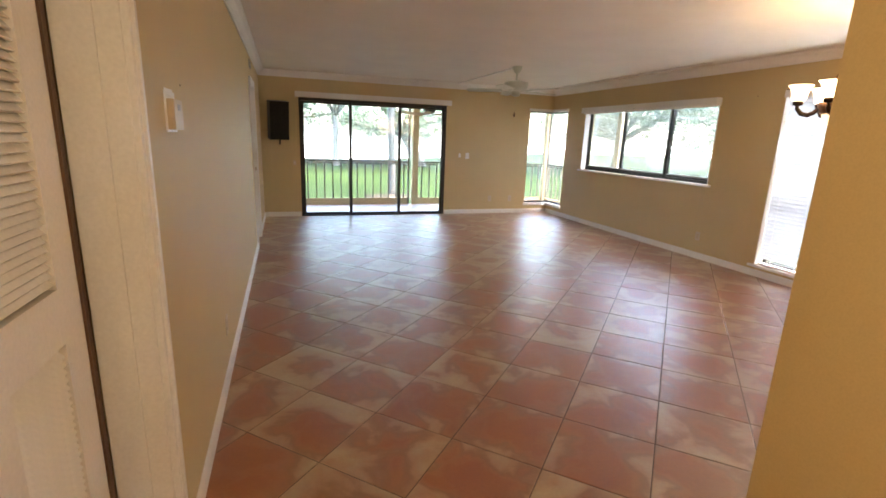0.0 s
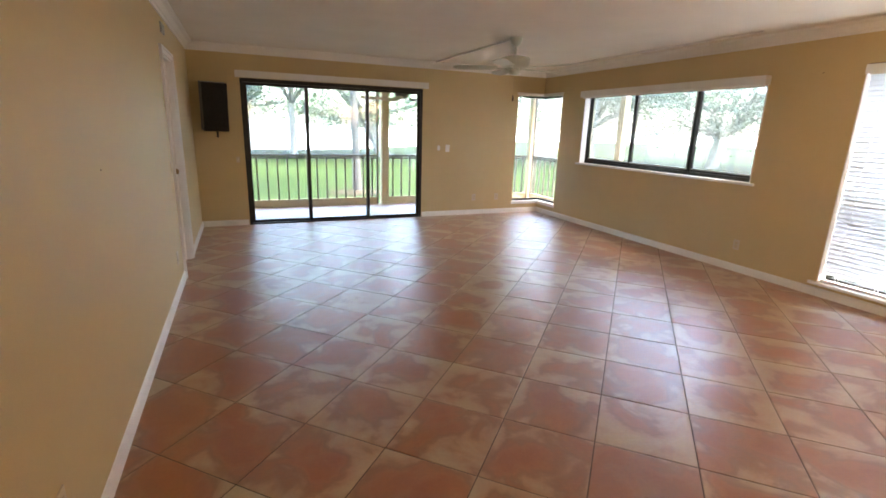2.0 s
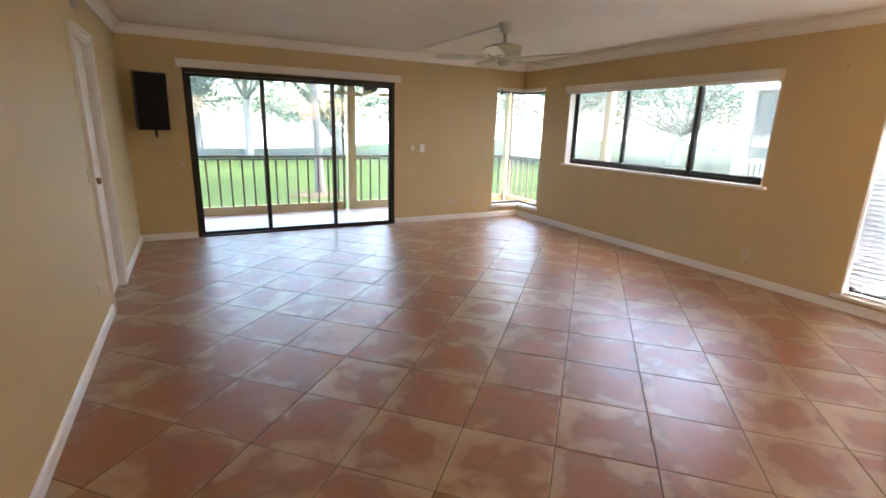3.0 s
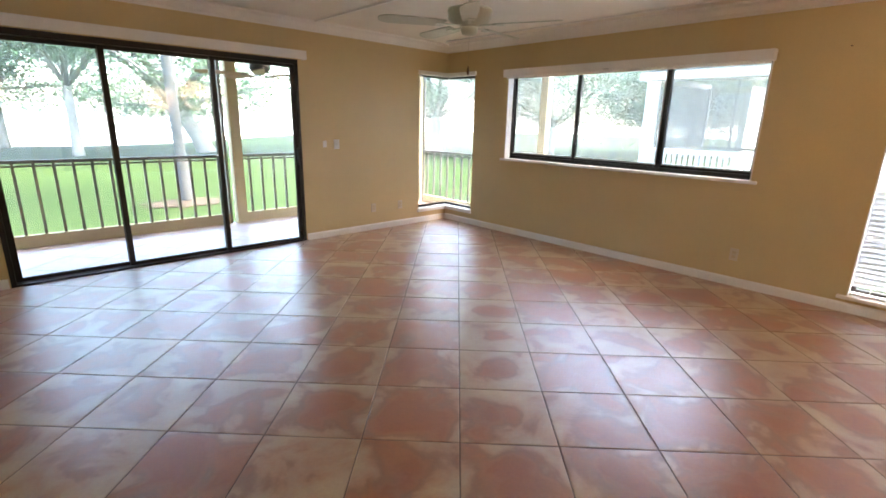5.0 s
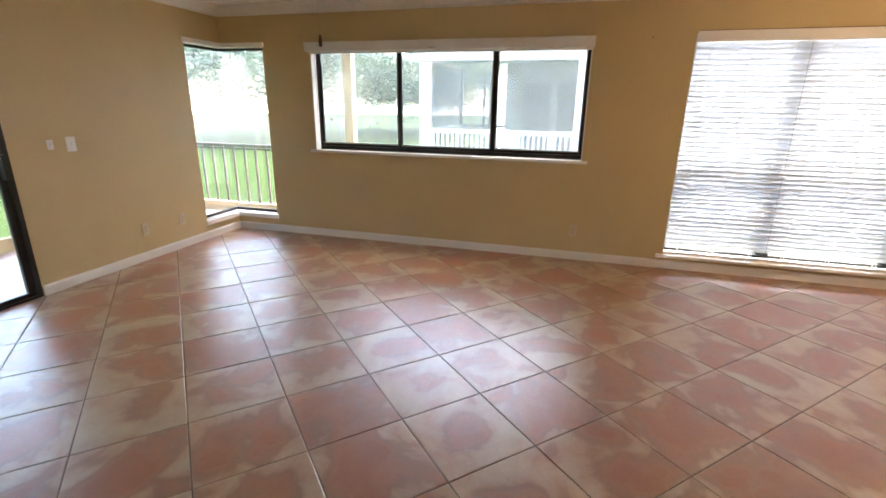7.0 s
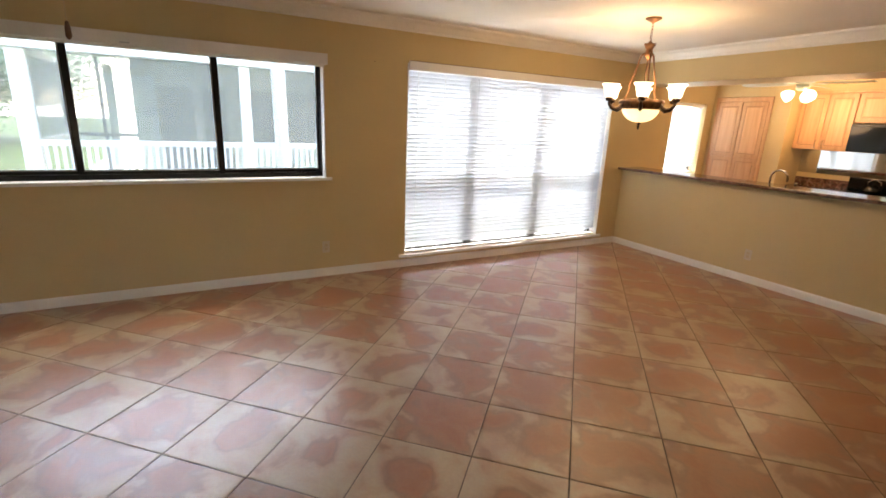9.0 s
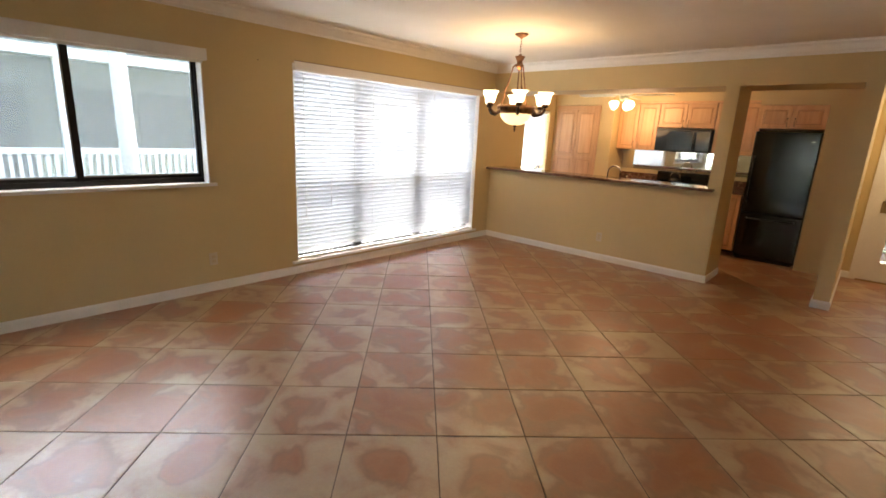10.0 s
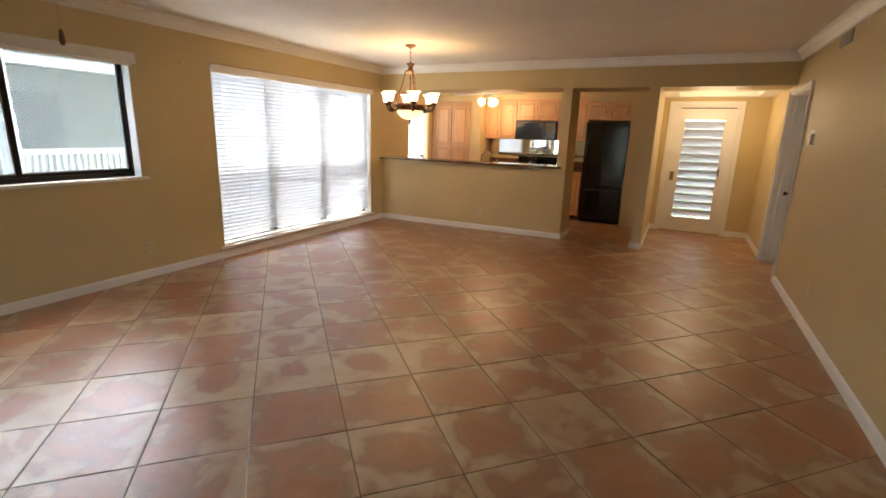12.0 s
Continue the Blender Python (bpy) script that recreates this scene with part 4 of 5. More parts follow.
def tree(at, height, trunk_r, crown_r, seed, label, leaf="leaf", leaves=5200, lean=(0, 0), fork=0.35, limbs=8, size=0.13, bark="bark", crown_low=0.45):
    """A tapered trunk that forks into limbs and twigs, with leaf clusters at their ends."""
    r0 = random.Random(seed)
    t = thing("tree", at, label, "tree", "trees on the lawn")
    tips = []
    bm = bmesh.new()
    fz = height * fork
    top = Vector((lean[0], lean[1], fz))
    tube_into(bm, [(0, 0, -0.15), (lean[0] * 0.05, lean[1] * 0.05, fz * 0.12), (lean[0] * 0.5, lean[1] * 0.4, fz * 0.55), top], [trunk_r * 1.35, trunk_r * 1.05, trunk_r * 0.9, trunk_r * 0.75], 14)
    part("trunk", bm, bark, t, "", True)
    bm = bmesh.new()
    for i in range(limbs):
        a = 2 * math.pi * (i + r0.uniform(-0.3, 0.3)) / limbs
        reach = crown_r * r0.uniform(0.65, 1.0)
        rise = (height - fz) * r0.uniform(0.02, 0.85)
        pts = [top - Vector((0, 0, 0.2))]
        for k in (0.3, 0.65, 1.0):
            pts.append(top + Vector((math.cos(a) * reach * k + r0.uniform(-0.3, 0.3), math.sin(a) * reach * k + r0.uniform(-0.3, 0.3), rise * k ** 0.75 + r0.uniform(-0.15, 0.2))))
        lr = trunk_r * r0.uniform(0.26, 0.44)
        tube_into(bm, pts, [lr, lr * 0.7, lr * 0.42, lr * 0.15], 8)
        tips.append(pts[3])
        for k in range(8):
            base = pts[1].lerp(pts[3], r0.uniform(0.0, 0.9))
            end = base + Vector((r0.uniform(-1, 1), r0.uniform(-1, 1), r0.uniform(-0.4, 0.7))) * crown_r * 0.38
            tube_into(bm, [base, base.lerp(end, 0.5) + Vector((0, 0, 0.12)), end], [lr * 0.3, lr * 0.2, lr * 0.07], 5)
            tips += [end, base.lerp(end, 0.6)]
    part("limb", bm, bark, t, "", True)
    bm = bmesh.new()
    per = max(8, leaves // len(tips))
    for p in tips:
        leaf_cards(bm, p, crown_r * r0.uniform(0.22, 0.46), per, size * r0.uniform(0.7, 1.2), r0, 0.42)
    part("crown", bm, leaf, t)
    return t


def palm_trunk(at, r, h, lean, label, seed=0, bark="palmbark"):
    """A ringed palm trunk whose crown is out of sight above the roof line."""
    t = thing("palm", at, label, "palm", "palms")
    bm = bmesh.new()
    pts, rad = [], []
    steps = int(h / 0.09)
    for i in range(steps + 1):
        f = i / steps
        pts.append((lean[0] * f, lean[1] * f, h * f - 0.1))
        rad.append(r * (1.35 - 0.35 * min(1, f * 6)) * (1 - 0.25 * f) * (1.07 if i % 2 else 0.95))
    tube_into(bm, pts, rad, 16)
    part("trunk", bm, bark, t, "", True)
    bm = bmesh.new()
    r0 = random.Random(seed)
    top = Vector((lean[0], lean[1], h))
    for i in range(16):
        a = 2 * math.pi * i / 16 + r0.uniform(-0.1, 0.1)
        up = r0.uniform(0.1, 1.1)
        spine = [top + Vector((math.cos(a) * 2.6 * k, math.sin(a) * 2.6 * k, up * 2.2 * k - 2.6 * k * k)) for k in (0, 0.2, 0.4, 0.6, 0.8, 1.0)]
        for p, q in zip(spine, spine[1:]):
            side = (q - p).cross(Vector((0, 0, 1))).normalized()
            for j in range(6):
                c = p.lerp(q, j / 6)
                for s in (-1, 1):
                    tip = c + side * s * 0.55 + (q - p) * 0.8 - Vector((0, 0, 0.25))
                    w = (q - p) * 0.09
                    bm.faces.new([bm.verts.new(v) for v in (c - w, c + w, tip)])
    part("frond", bm, "leaf", t)
    return t


palm_trunk((4.10, 15.5, GZ), 0.11, 9.0, (-0.15, 0.3), "pale ringed palm trunk in a mulch bed on the lawn", 3)
palm_trunk((8.75, 5.13, GZ), 0.10, 7.5, (0.0, 0.1), "slim pale palm trunk between the two buildings", 4, "palebark")
bm = bmesh.new()
n = 28
ring = [bm.verts.new((4.1 + (0.85 + 0.2 * math.sin(i * 1.7)) * math.cos(2 * math.pi * i / n), 15.5 + (0.6 + 0.12 * math.sin(i * 2.3)) * math.sin(2 * math.pi * i / n), GZ + 0.02)) for i in range(n)]
mid = bm.verts.new((4.1, 15.5, GZ + 0.09))
for i in range(n):
    bm.faces.new((mid, ring[i], ring[(i + 1) % n]))
structure("mulch_bed", bm, "mulch", "low brown mulch bed round a palm")

tree((3.85, 31.0, GZ), 9.5, 0.2, 5.0, 21, "tall pale-trunked tree standing on the lawn", "leaf", 40800, fork=0.33, limbs=11, size=0.09)
tree((1.5, 38.0, GZ), 10.5, 0.24, 6.5, 22, "tall leafy tree near the pond", "leaf", 44200, fork=0.30, limbs=11, size=0.10)
tree((9.4, 31.5, GZ), 10.0, 0.42, 7.0, 23, "broad many-limbed tree with a pale fluted trunk", "leaf", 40800, (-1.0, 0.4), 0.22, 13, 0.09)
tree((-3.5, 33.0, GZ), 9.0, 0.3, 4.6, 24, "leafy tree on the far lawn", "leaf", 30600, fork=0.3, limbs=10, size=0.09)
tree((27.0, 21.8, GZ), 9.5, 0.34, 9.0, 25, "wide dark-leaved tree with a low thick trunk", "leaf2", 57800, (0.3, 0), 0.20, 14, 0.09)
tree((36.0, 16.5, GZ), 10.0, 0.35, 7.5, 26, "dark-leaved tree behind the neighbouring porch", "leaf2", 47600, (0, 0), 0.22, 12, 0.11)
tree((21.5, 26.5, GZ), 10.5, 0.4, 8.0, 27, "leafy tree near the water", "leaf", 47600, (0, 0), 0.22, 12, 0.09)

# ---------------------------------------------------------------- outdoors: neighbouring building
NX, NY1 = 11.0, 8.55
nb = thing("neighbour_house", (NX, 0, GZ), "low white neighbouring house with a screened porch", "house")
part("foundation", box((0, -6.0, 0), (9.0, NY1, 0.42)), "concrete", nb)
part("back_wall", box((3.25, -6.0, 0.42), (3.40, NY1 - 1.3, 3.02)), "nb_wall", nb, "pale gray porch wall")
part("side_wall", box((3.45, NY1 - 0.95, 0.42), (9.0, NY1 - 0.8, 2.86)), "nb_wall", nb)
part("ceiling", box((0.1, -6.0, 3.02), (3.6, NY1, 3.10)), "nb_wall", nb)
part("fascia", box((-0.12, -6.0, 2.78), (0.1, NY1 + 0.12, 2.93), 0.01), "nb_white", nb, "white fascia")
part("fascia", box((0.1, NY1, 2.78), (3.6, NY1 + 0.12, 2.93), 0.01), "nb_white", nb, "white fascia")
bm = bmesh.new()
ys = [(-6.2 + i * 0.045, 0.026 * math.sin(i * math.pi / 2.0)) for i in range(int((NY1 + 6.4) / 0.045))]
rows = [(bm.verts.new((-0.22, y, 2.975 + h)), bm.verts.new((4.5, y, 4.2 + h))) for y, h in ys]
for p, q in zip(rows, rows[1:]):
    bm.faces.new((p[0], p[1], q[1], q[0]))
ob = part("roof", bm, "nb_white", nb, "white corrugated roof")
sol = ob.modifiers.new("thick", "SOLIDIFY")
sol.thickness = 0.012
# solid dark strip stands in for the shade below the corrugations
part("roof_edge_shade", box((-0.10, -6.0, 2.932), (0.05, NY1 + 0.1, 2.975)), "nb_dark", nb, "dark strip painted as the shade under the corrugated roof edge")
for y, w in ((NY1 - 0.11, 0.22), (5.34, 0.17), (2.2, 0.17), (-1.0, 0.14), (-4.2, 0.14)):
    part("column", box((0.0, y - w / 2, 0.42), (w, y + w / 2, 2.82), 0.006), "nb_white", nb, "white square column")
for x in (3.2,):
    part("column", box((x, NY1 - 0.14, 0.42), (x + 0.08, NY1 - 0.04, 2.82)), "nb_dark", nb, "dark screen post")
part("rail", box((0.03, -6.0, 1.38), (0.11, NY1 - 0.2, 1.47), 0.004), "nb_white", nb, "white top rail")
part("rail", box((0.04, -6.0, 0.50), (0.10, NY1 - 0.2, 0.56), 0.004), "nb_white", nb, "white bottom rail")
part("rail", box((0.2, NY1 - 0.12, 1.38), (3.2, NY1 - 0.06, 1.45), 0.004), "nb_white", nb, "white top rail")
me = bpy.data.meshes.new("baluster")
sb = box((0.05, -0.022, 0.56), (0.09, 0.022, 1.38))
sb.to_mesh(me)
sb.free()
me.materials.append(M["nb_white"])
for i in range(128):
    s = new("baluster", me)
    s.parent = nb
    s.location = (0, NY1 - 0.28 - i * 0.105, 0)
cols = (NY1 - 0.22, 5.42, 5.26, 2.28, 2.12, -0.93, -1.07, -4.13, -4.27, -6.0)
for a, b in zip(cols[0::2], cols[1::2]):
    part("screen", box((0.115, b, 1.40), (0.117, a, 2.78)), "screen", nb, "gray insect screen")
part("screen", box((0.2, NY1 - 0.092, 1.40), (3.2, NY1 - 0.090, 2.78)), "screen", nb, "gray insect screen")
part("rail", box((3.26, NY1 - 1.3, 1.38), (3.32, NY1 - 0.14, 1.45), 0.004), "nb_dark", nb, "dark top rail")
part("column", box((3.24, NY1 - 0.75, 0.42), (3.30, NY1 - 0.69, 3.02)), "nb_dark", nb, "dark screen post")
part("round_plate", moved(lathe([(0, 0), (0.13, 0), (0.12, 0.03), (0, 0.035)], 20), Matrix.Translation((3.25, NY1 - 1.58, 1.95)) @ Matrix.Rotation(radians(-90), 4, "Y")), "nb_dark", nb, "dark round wall plate")
for y0_, y1_, z0_, z1_ in ((6.1, 6.8, 0.45, 2.5), (5.4, 5.9, 0.45, 2.5), (3.55, 4.95, 1.32, 2.52), (2.0, 3.5, 1.32, 2.52), (-2.2, 0.2, 1.3, 2.5)):
    part("door", box((3.19, y0_, z0_), (3.25, y1_, z1_), 0.01), "nb_door", nb, "dark gray door panel")


# ---------------------------------------------------------------- ceiling fans


def ceiling_fan(at, label, body, blade, drop, motor_r=0.15, blades=5, reach=0.62, turn=20.0, lights=0, low=0.137, cup=True, chain=0.0):
    """A ceiling fan hanging from a canopy at its origin."""
    f = thing("ceiling_fan", at, label, "ceiling fan")
    part("canopy", lathe([(0, 0), (0.07, 0), (0.072, -0.012), (0.06, -0.05), (0.035, -0.085), (0.018, -0.095), (0, -0.095)]), body, f, "", True)
    part("downrod", lathe([(0.014, -0.09), (0.014, -drop), (0, -drop)], 12), body, f, "", True)
    z = -drop
    part("motor", lathe([(0, z), (0.05, z), (0.10, z - 0.012), (motor_r, z - 0.03), (motor_r + 0.008, z - 0.05), (motor_r, z - 0.065), (motor_r, z - 0.10), (motor_r * 0.86, z - 0.125), (motor_r * 0.5, z - 0.145), (0.05, z - 0.15), (0.05, z - 0.165), (0, z - 0.17)], 32), body, f, "", True)
    if cup:
        part("switch_cup", lathe([(0, z - 0.15), (0.062, z - 0.155), (0.066, z - 0.175), (0.055, z - 0.205), (0.02, z - 0.215), (0, z - 0.215)]), body, f, "", True)
    if chain:
        part("pull_chain", lathe([(0, z - 0.19), (0.0007, z - 0.19), (0.0007, z - chain), (0, z - chain)], 6), "chrome", f)
        part("pull_fob", lathe([(0, z - chain), (0.006, z - chain - 0.004), (0.010, z - chain - 0.03), (0.011, z - chain - 0.055), (0.005, z - chain - 0.066), (0, z - chain - 0.068)], 12), "bare_wood", f, "small dark wooden fob on a pull chain", True)
    for i in range(blades):
        a = radians(turn) + 2 * math.pi * i / blades
        m = Matrix.Rotation(a, 4, "Z")
        arm = bmesh.new()
        bar(arm, (motor_r * 0.5, -0.014, z - low - 0.011), (motor_r + 0.05, 0.014, z - low - 0.005))
        bar(arm, (motor_r + 0.05, -0.04, z - low - 0.011), (motor_r + 0.10, 0.04, z - low - 0.005))
        part("blade_arm", moved(arm, m), body, f)
        bm = bmesh.new()
        outline = [(0.0, -0.052), (0.25, -0.066), (0.42, -0.068), (reach - 0.16, -0.06), (reach - 0.125, -0.035), (reach - 0.115, 0.0), (reach - 0.125, 0.035), (reach - 0.16, 0.06), (0.42, 0.068), (0.25, 0.066), (0.0, 0.052)]
        outline = [(min(u, reach - 0.115), w) for u, w in outline]
        upper = [bm.verts.new((motor_r + 0.03 + u, w, 0.003)) for u, w in outline]
        under = [bm.verts.new((motor_r + 0.03 + u, w, -0.003)) for u, w in outline]
        bm.faces.new(upper)
        bm.faces.new(under[::-1])
        for k in range(len(upper)):
            j = (k + 1) % len(upper)
            bm.faces.new((upper[k], under[k], under[j], upper[j]))
        moved(bm, m @ Matrix.Translation((0, 0, z - low)) @ Matrix.Rotation(radians(12), 4, "X"))
        part("blade", bm, blade, f)
    for i in range(lights):
        a = 2 * math.pi * (i + 0.25) / lights
        m = Matrix.Translation((0, 0, z - 0.19)) @ Matrix.Rotation(a, 4, "Z") @ Matrix.Rotation(radians(-58), 4, "Y") @ Matrix.Translation((0, 0, -0.03))
        bm = moved(lathe([(0.02, -0.05), (0.026, -0.06), (0.05, -0.085), (0.064, -0.115), (0.066, -0.14), (0.058, -0.165), (0.0, -0.175)], 16), m)
        part("lamp_globe", bm, "bulb", f, "lit white glass globe", True)
    return f


ceiling_fan((3.96, 6.77, CEIL), "white five-blade ceiling fan on a short rod", "fan_white", "fan_white", 0.185, 0.165, 5, 0.62, 8.0, chain=0.43)
ceiling_fan((3.68, 10.05, 2.46), "dark ceiling fan with wooden blades on the porch", "bronze", "fan_walnut", 0.36, 0.12, 5, 0.70, 30.0, 0, 0.165, False)
ceiling_fan((4.58, 0.15, CEIL), "small white ceiling fan with lit glass globes in the kitchen", "fan_white", "fan_white", 0.20, 0.12, 4, 0.62, 5.0, 3)
r = thing("cable_cover", (0, 0, CEIL), "slim white cable cover on the ceiling between fan and wall", "cable cover")
part("channel", box((3.938, 6.86, -0.02), (3.962, 9.12, 0.0), 0.003), "trim", r)
r = thing("curtain_track", (0, 0, CEIL), "slim white track on the ceiling along the window wall", "track")
part("channel", box((5.77, 5.2, -0.016), (5.79, 8.95, 0.0), 0.003), "trim", r)

# ---------------------------------------------------------------- chandelier


def narrowed(bm, k):
    return moved(bm, Matrix.Diagonal((k, k, 1, 1)))


def chandelier(at):
    c = thing("chandelier", at, "bronze chandelier with lit bell shades and a lit alabaster bowl", "chandelier")
    part("canopy", lathe([(0, 0), (0.065, 0), (0.068, -0.008), (0.05, -0.02), (0.02, -0.035), (0.008, -0.045), (0, -0.045)]), "copper", c, "", True)
    chain = bmesh.new()
    for i in range(6):
        z = -0.055 - i * 0.024
        pts = []
        for k in range(9):
            a = 2 * math.pi * k / 8
            v = Vector((0.009 * math.cos(a), 0, 0.016 * math.sin(a)))
            if i % 2:
                v = Vector((0, v.x, v.z))
            pts.append(v + Vector((0, 0, z)))
        tube_into(chain, pts, 0.0024, 6)
    part("chain", chain, "copper", c)
    part("crown_cup", lathe([(0, -0.185), (0.012, -0.185), (0.02, -0.20), (0.05, -0.205), (0.042, -0.225), (0.026, -0.25), (0.03, -0.275), (0.045, -0.29), (0.03, -0.305), (0.012, -0.33), (0, -0.335)]), "copper", c, "", True)
    part("rod", lathe([(0.007, -0.33), (0.007, -0.66), (0, -0.66)], 10), "copper", c)
    for i in range(3):
        a = 2 * math.pi * i / 3 + 0.4
        pts = [(math.cos(a) * q, math.sin(a) * q, z) for q, z in ((0.035, -0.28), (0.06, -0.30), (0.075, -0.36), (0.10, -0.46), (0.13, -0.53), (0.125, -0.58), (0.155, -0.66), (0.155, -0.70))]
        part("stay", tube(pts, [0.008, 0.008, 0.006, 0.006, 0.009, 0.006, 0.007, 0.01], 8), "copper", c, "", True)
    part("hoop", narrowed(lathe([(0.20, -0.665), (0.232, -0.668), (0.24, -0.69), (0.226, -0.72), (0.21, -0.745), (0.19, -0.75), (0.188, -0.73), (0.196, -0.70), (0.192, -0.675), (0.20, -0.665)], 40), 0.8), "copper", c, "bronze hoop round the bowl", True)
    part("bowl", narrowed(lathe([(0.19, -0.742), (0.186, -0.77), (0.165, -0.80), (0.125, -0.832), (0.07, -0.852), (0.015, -0.858), (0, -0.858)], 36), 0.82), "bowl", c, "lit alabaster glass bowl", True)
    part("finial", lathe([(0, -0.856), (0.016, -0.858), (0.018, -0.868), (0.008, -0.88), (0.012, -0.895), (0.006, -0.915), (0, -0.925)], 14), "darkmetal", c, "", True)
    for i in range(6):
        a = 2 * math.pi * i / 6 + 0.15
        ca, sa = math.cos(a), math.sin(a)
        arm_pts = [(0.175, -0.70), (0.20, -0.735), (0.235, -0.755), (0.275, -0.745), (0.305, -0.71), (0.305, -0.68)]
        part("arm", tube([(ca * q, sa * q, z) for q, z in arm_pts], [0.014, 0.016, 0.017, 0.016, 0.013, 0.011], 10), "darkmetal", c, "dark scrolled arm", True)
        part("cup", moved(lathe([(0.012, -0.69), (0.03, -0.685), (0.034, -0.67), (0.03, -0.655), (0, -0.655)], 16), Matrix.Translation((ca * 0.305, sa * 0.305, 0))), "darkmetal", c, "", True)
        prof = [(0.030, -0.655), (0.040, -0.640), (0.045, -0.60), (0.052, -0.57), (0.070, -0.548), (0.066, -0.546), (0.048, -0.566), (0.040, -0.60), (0.035, -0.636), (0, -0.645)]
        part("shade", moved(narrowed(lathe(prof, 20), 1.12), Matrix.Translation((ca * 0.305, sa * 0.305, 0))), "shade", c, "lit white bell-shaped glass shade", True)
    return c


chandelier((4.57, 2.81, CEIL))

# ---------------------------------------------------------------- kitchen


def raised_panel(name, x0, x1, z0, z1, front, parent, handle=None, hz=None):
    """An oak door with a frame and a raised centre panel; it faces +y."""
    fr = 0.055
    d = part(name, box((x0, front - 0.02, z0), (x1, front, z1), 0.004), "oak", parent)
    bm = bmesh.new()
    p0, p1, q0, q1 = x0 + fr, x1 - fr, z0 + fr, z1 - fr
    a = [bm.verts.new(v) for v in ((p0, front - 0.002, q0), (p1, front - 0.002, q0), (p1, front - 0.002, q1), (p0, front - 0.002, q1))]
    k = 0.012
    b_ = [bm.verts.new(v) for v in ((p0 + k, front + 0.006, q0 + k), (p1 - k, front + 0.006, q0 + k), (p1 - k, front + 0.006, q1 - k), (p0 + k, front + 0.006, q1 - k))]
    for i in range(4):
        bm.faces.new((a[i], b_[i], b_[(i + 1) % 4], a[(i + 1) % 4]))
    bm.faces.new(b_[::-1])
    bmesh.ops.recalc_face_normals(bm, faces=bm.faces[:])
    part("raised_panel", bm, "oak", d)
    groove = bmesh.new()
    w = 0.006
    for lo, hi in (((p0 - w, front, q0 - w), (p1 + w, front + 0.0015, q0)), ((p0 - w, front, q1), (p1 + w, front + 0.0015, q1 + w)), ((p0 - w, front, q0), (p0, front + 0.0015, q1)), ((p1, front, q0), (p1 + w, front + 0.0015, q1))):
        box_into(groove, lo, hi)
    part("bead", groove, "groove", d)
    if handle is not None:
        part("handle", tube([(handle, front, hz - 0.05), (handle, front + 0.025, hz - 0.035), (handle, front + 0.028, hz), (handle, front + 0.025, hz + 0.035), (handle, front, hz + 0.05)], 0.006, 8), "brass", d, "slim brass pull", True)
    return d


def cabinet(name, x0, x1, z0, z1, back, front, label, doors, group="", hz=0.0, feet=False):
    c = thing(name, (0, 0, 0), label, "cabinet", group)
    part("body", box((x0, back, z0), (x1, front - 0.02, z1), 0.002), "oak", c)
    w = (x1 - x0) / doors
    for i in range(doors):
        a, b = x0 + i * w + 0.004, x0 + (i + 1) * w - 0.004
        h = b - 0.035 if (i % 2 == 0 and doors > 1) else a + 0.035
        raised_panel("door", a, b, z0 + 0.01, z1 - 0.01, front, c, h, hz)
    return c


UF = -0.835  # front of the wall cabinets
cabinet("wall_cabinet", 4.40, 5.015, 1.395, 2.10, KB, UF, "honey oak wall cabinet with two raised-panel doors", 2, "kitchen wall cabinets", 1.47)
cabinet("wall_cabinet", 3.615, 4.395, 1.745, 2.10, KB, UF, "short honey oak wall cabinet above the microwave", 2, "kitchen wall cabinets", 1.80)
cabinet("wall_cabinet", 3.06, 3.61, 1.395, 2.10, KB, UF, "honey oak wall cabinet beside the microwave", 2, "kitchen wall cabinets", 1.47)
cabinet("wall_cabinet", 2.335, 3.055, 1.755, 2.05, KB, -0.56, "short honey oak cabinet over the refrigerator", 2, "kitchen wall cabinets", 1.84)
bm = bmesh.new()
box_into(bm, (3.06, UF - 0.02, 2.10), (5.015, UF + 0.02, 2.13))
t = thing("cabinet_crown", (0, 0, 0), "honey oak moulding along the top of the wall cabinets", "moulding")
part("strip", bm, "oak", t)

pantry = thing("pantry_cabinet", (0, 0, 0), "tall honey oak pantry cabinet with four raised-panel doors", "cabinet")
part("body", box((5.245, KB, 0.0), (6.015, -0.615, 2.055), 0.002), "oak", pantry)
bm = bmesh.new()
box_into(bm, (5.245, -0.615, 0.0), (5.285, -0.585, 2.055))
box_into(bm, (5.975, -0.615, 0.0), (6.015, -0.585, 2.055))
box_into(bm, (5.285, -0.615, 1.995), (5.975, -0.585, 2.055))
box_into(bm, (5.285, -0.615, 0.0), (5.975, -0.585, 0.1))
part("face_frame", bm, "oak", pantry)
for x0_, x1_ in ((5.29, 5.627), (5.633, 5.97)):
    h = x1_ - 0.03 if x0_ < 5.5 else x0_ + 0.03
    raised_panel("door", x0_, x1_, 1.235, 1.985, -0.58, pantry)
    raised_panel("door", x0_, x1_, 0.11, 1.225, -0.58, pantry, 5.33 if x0_ < 5.5 else None, 1.08)

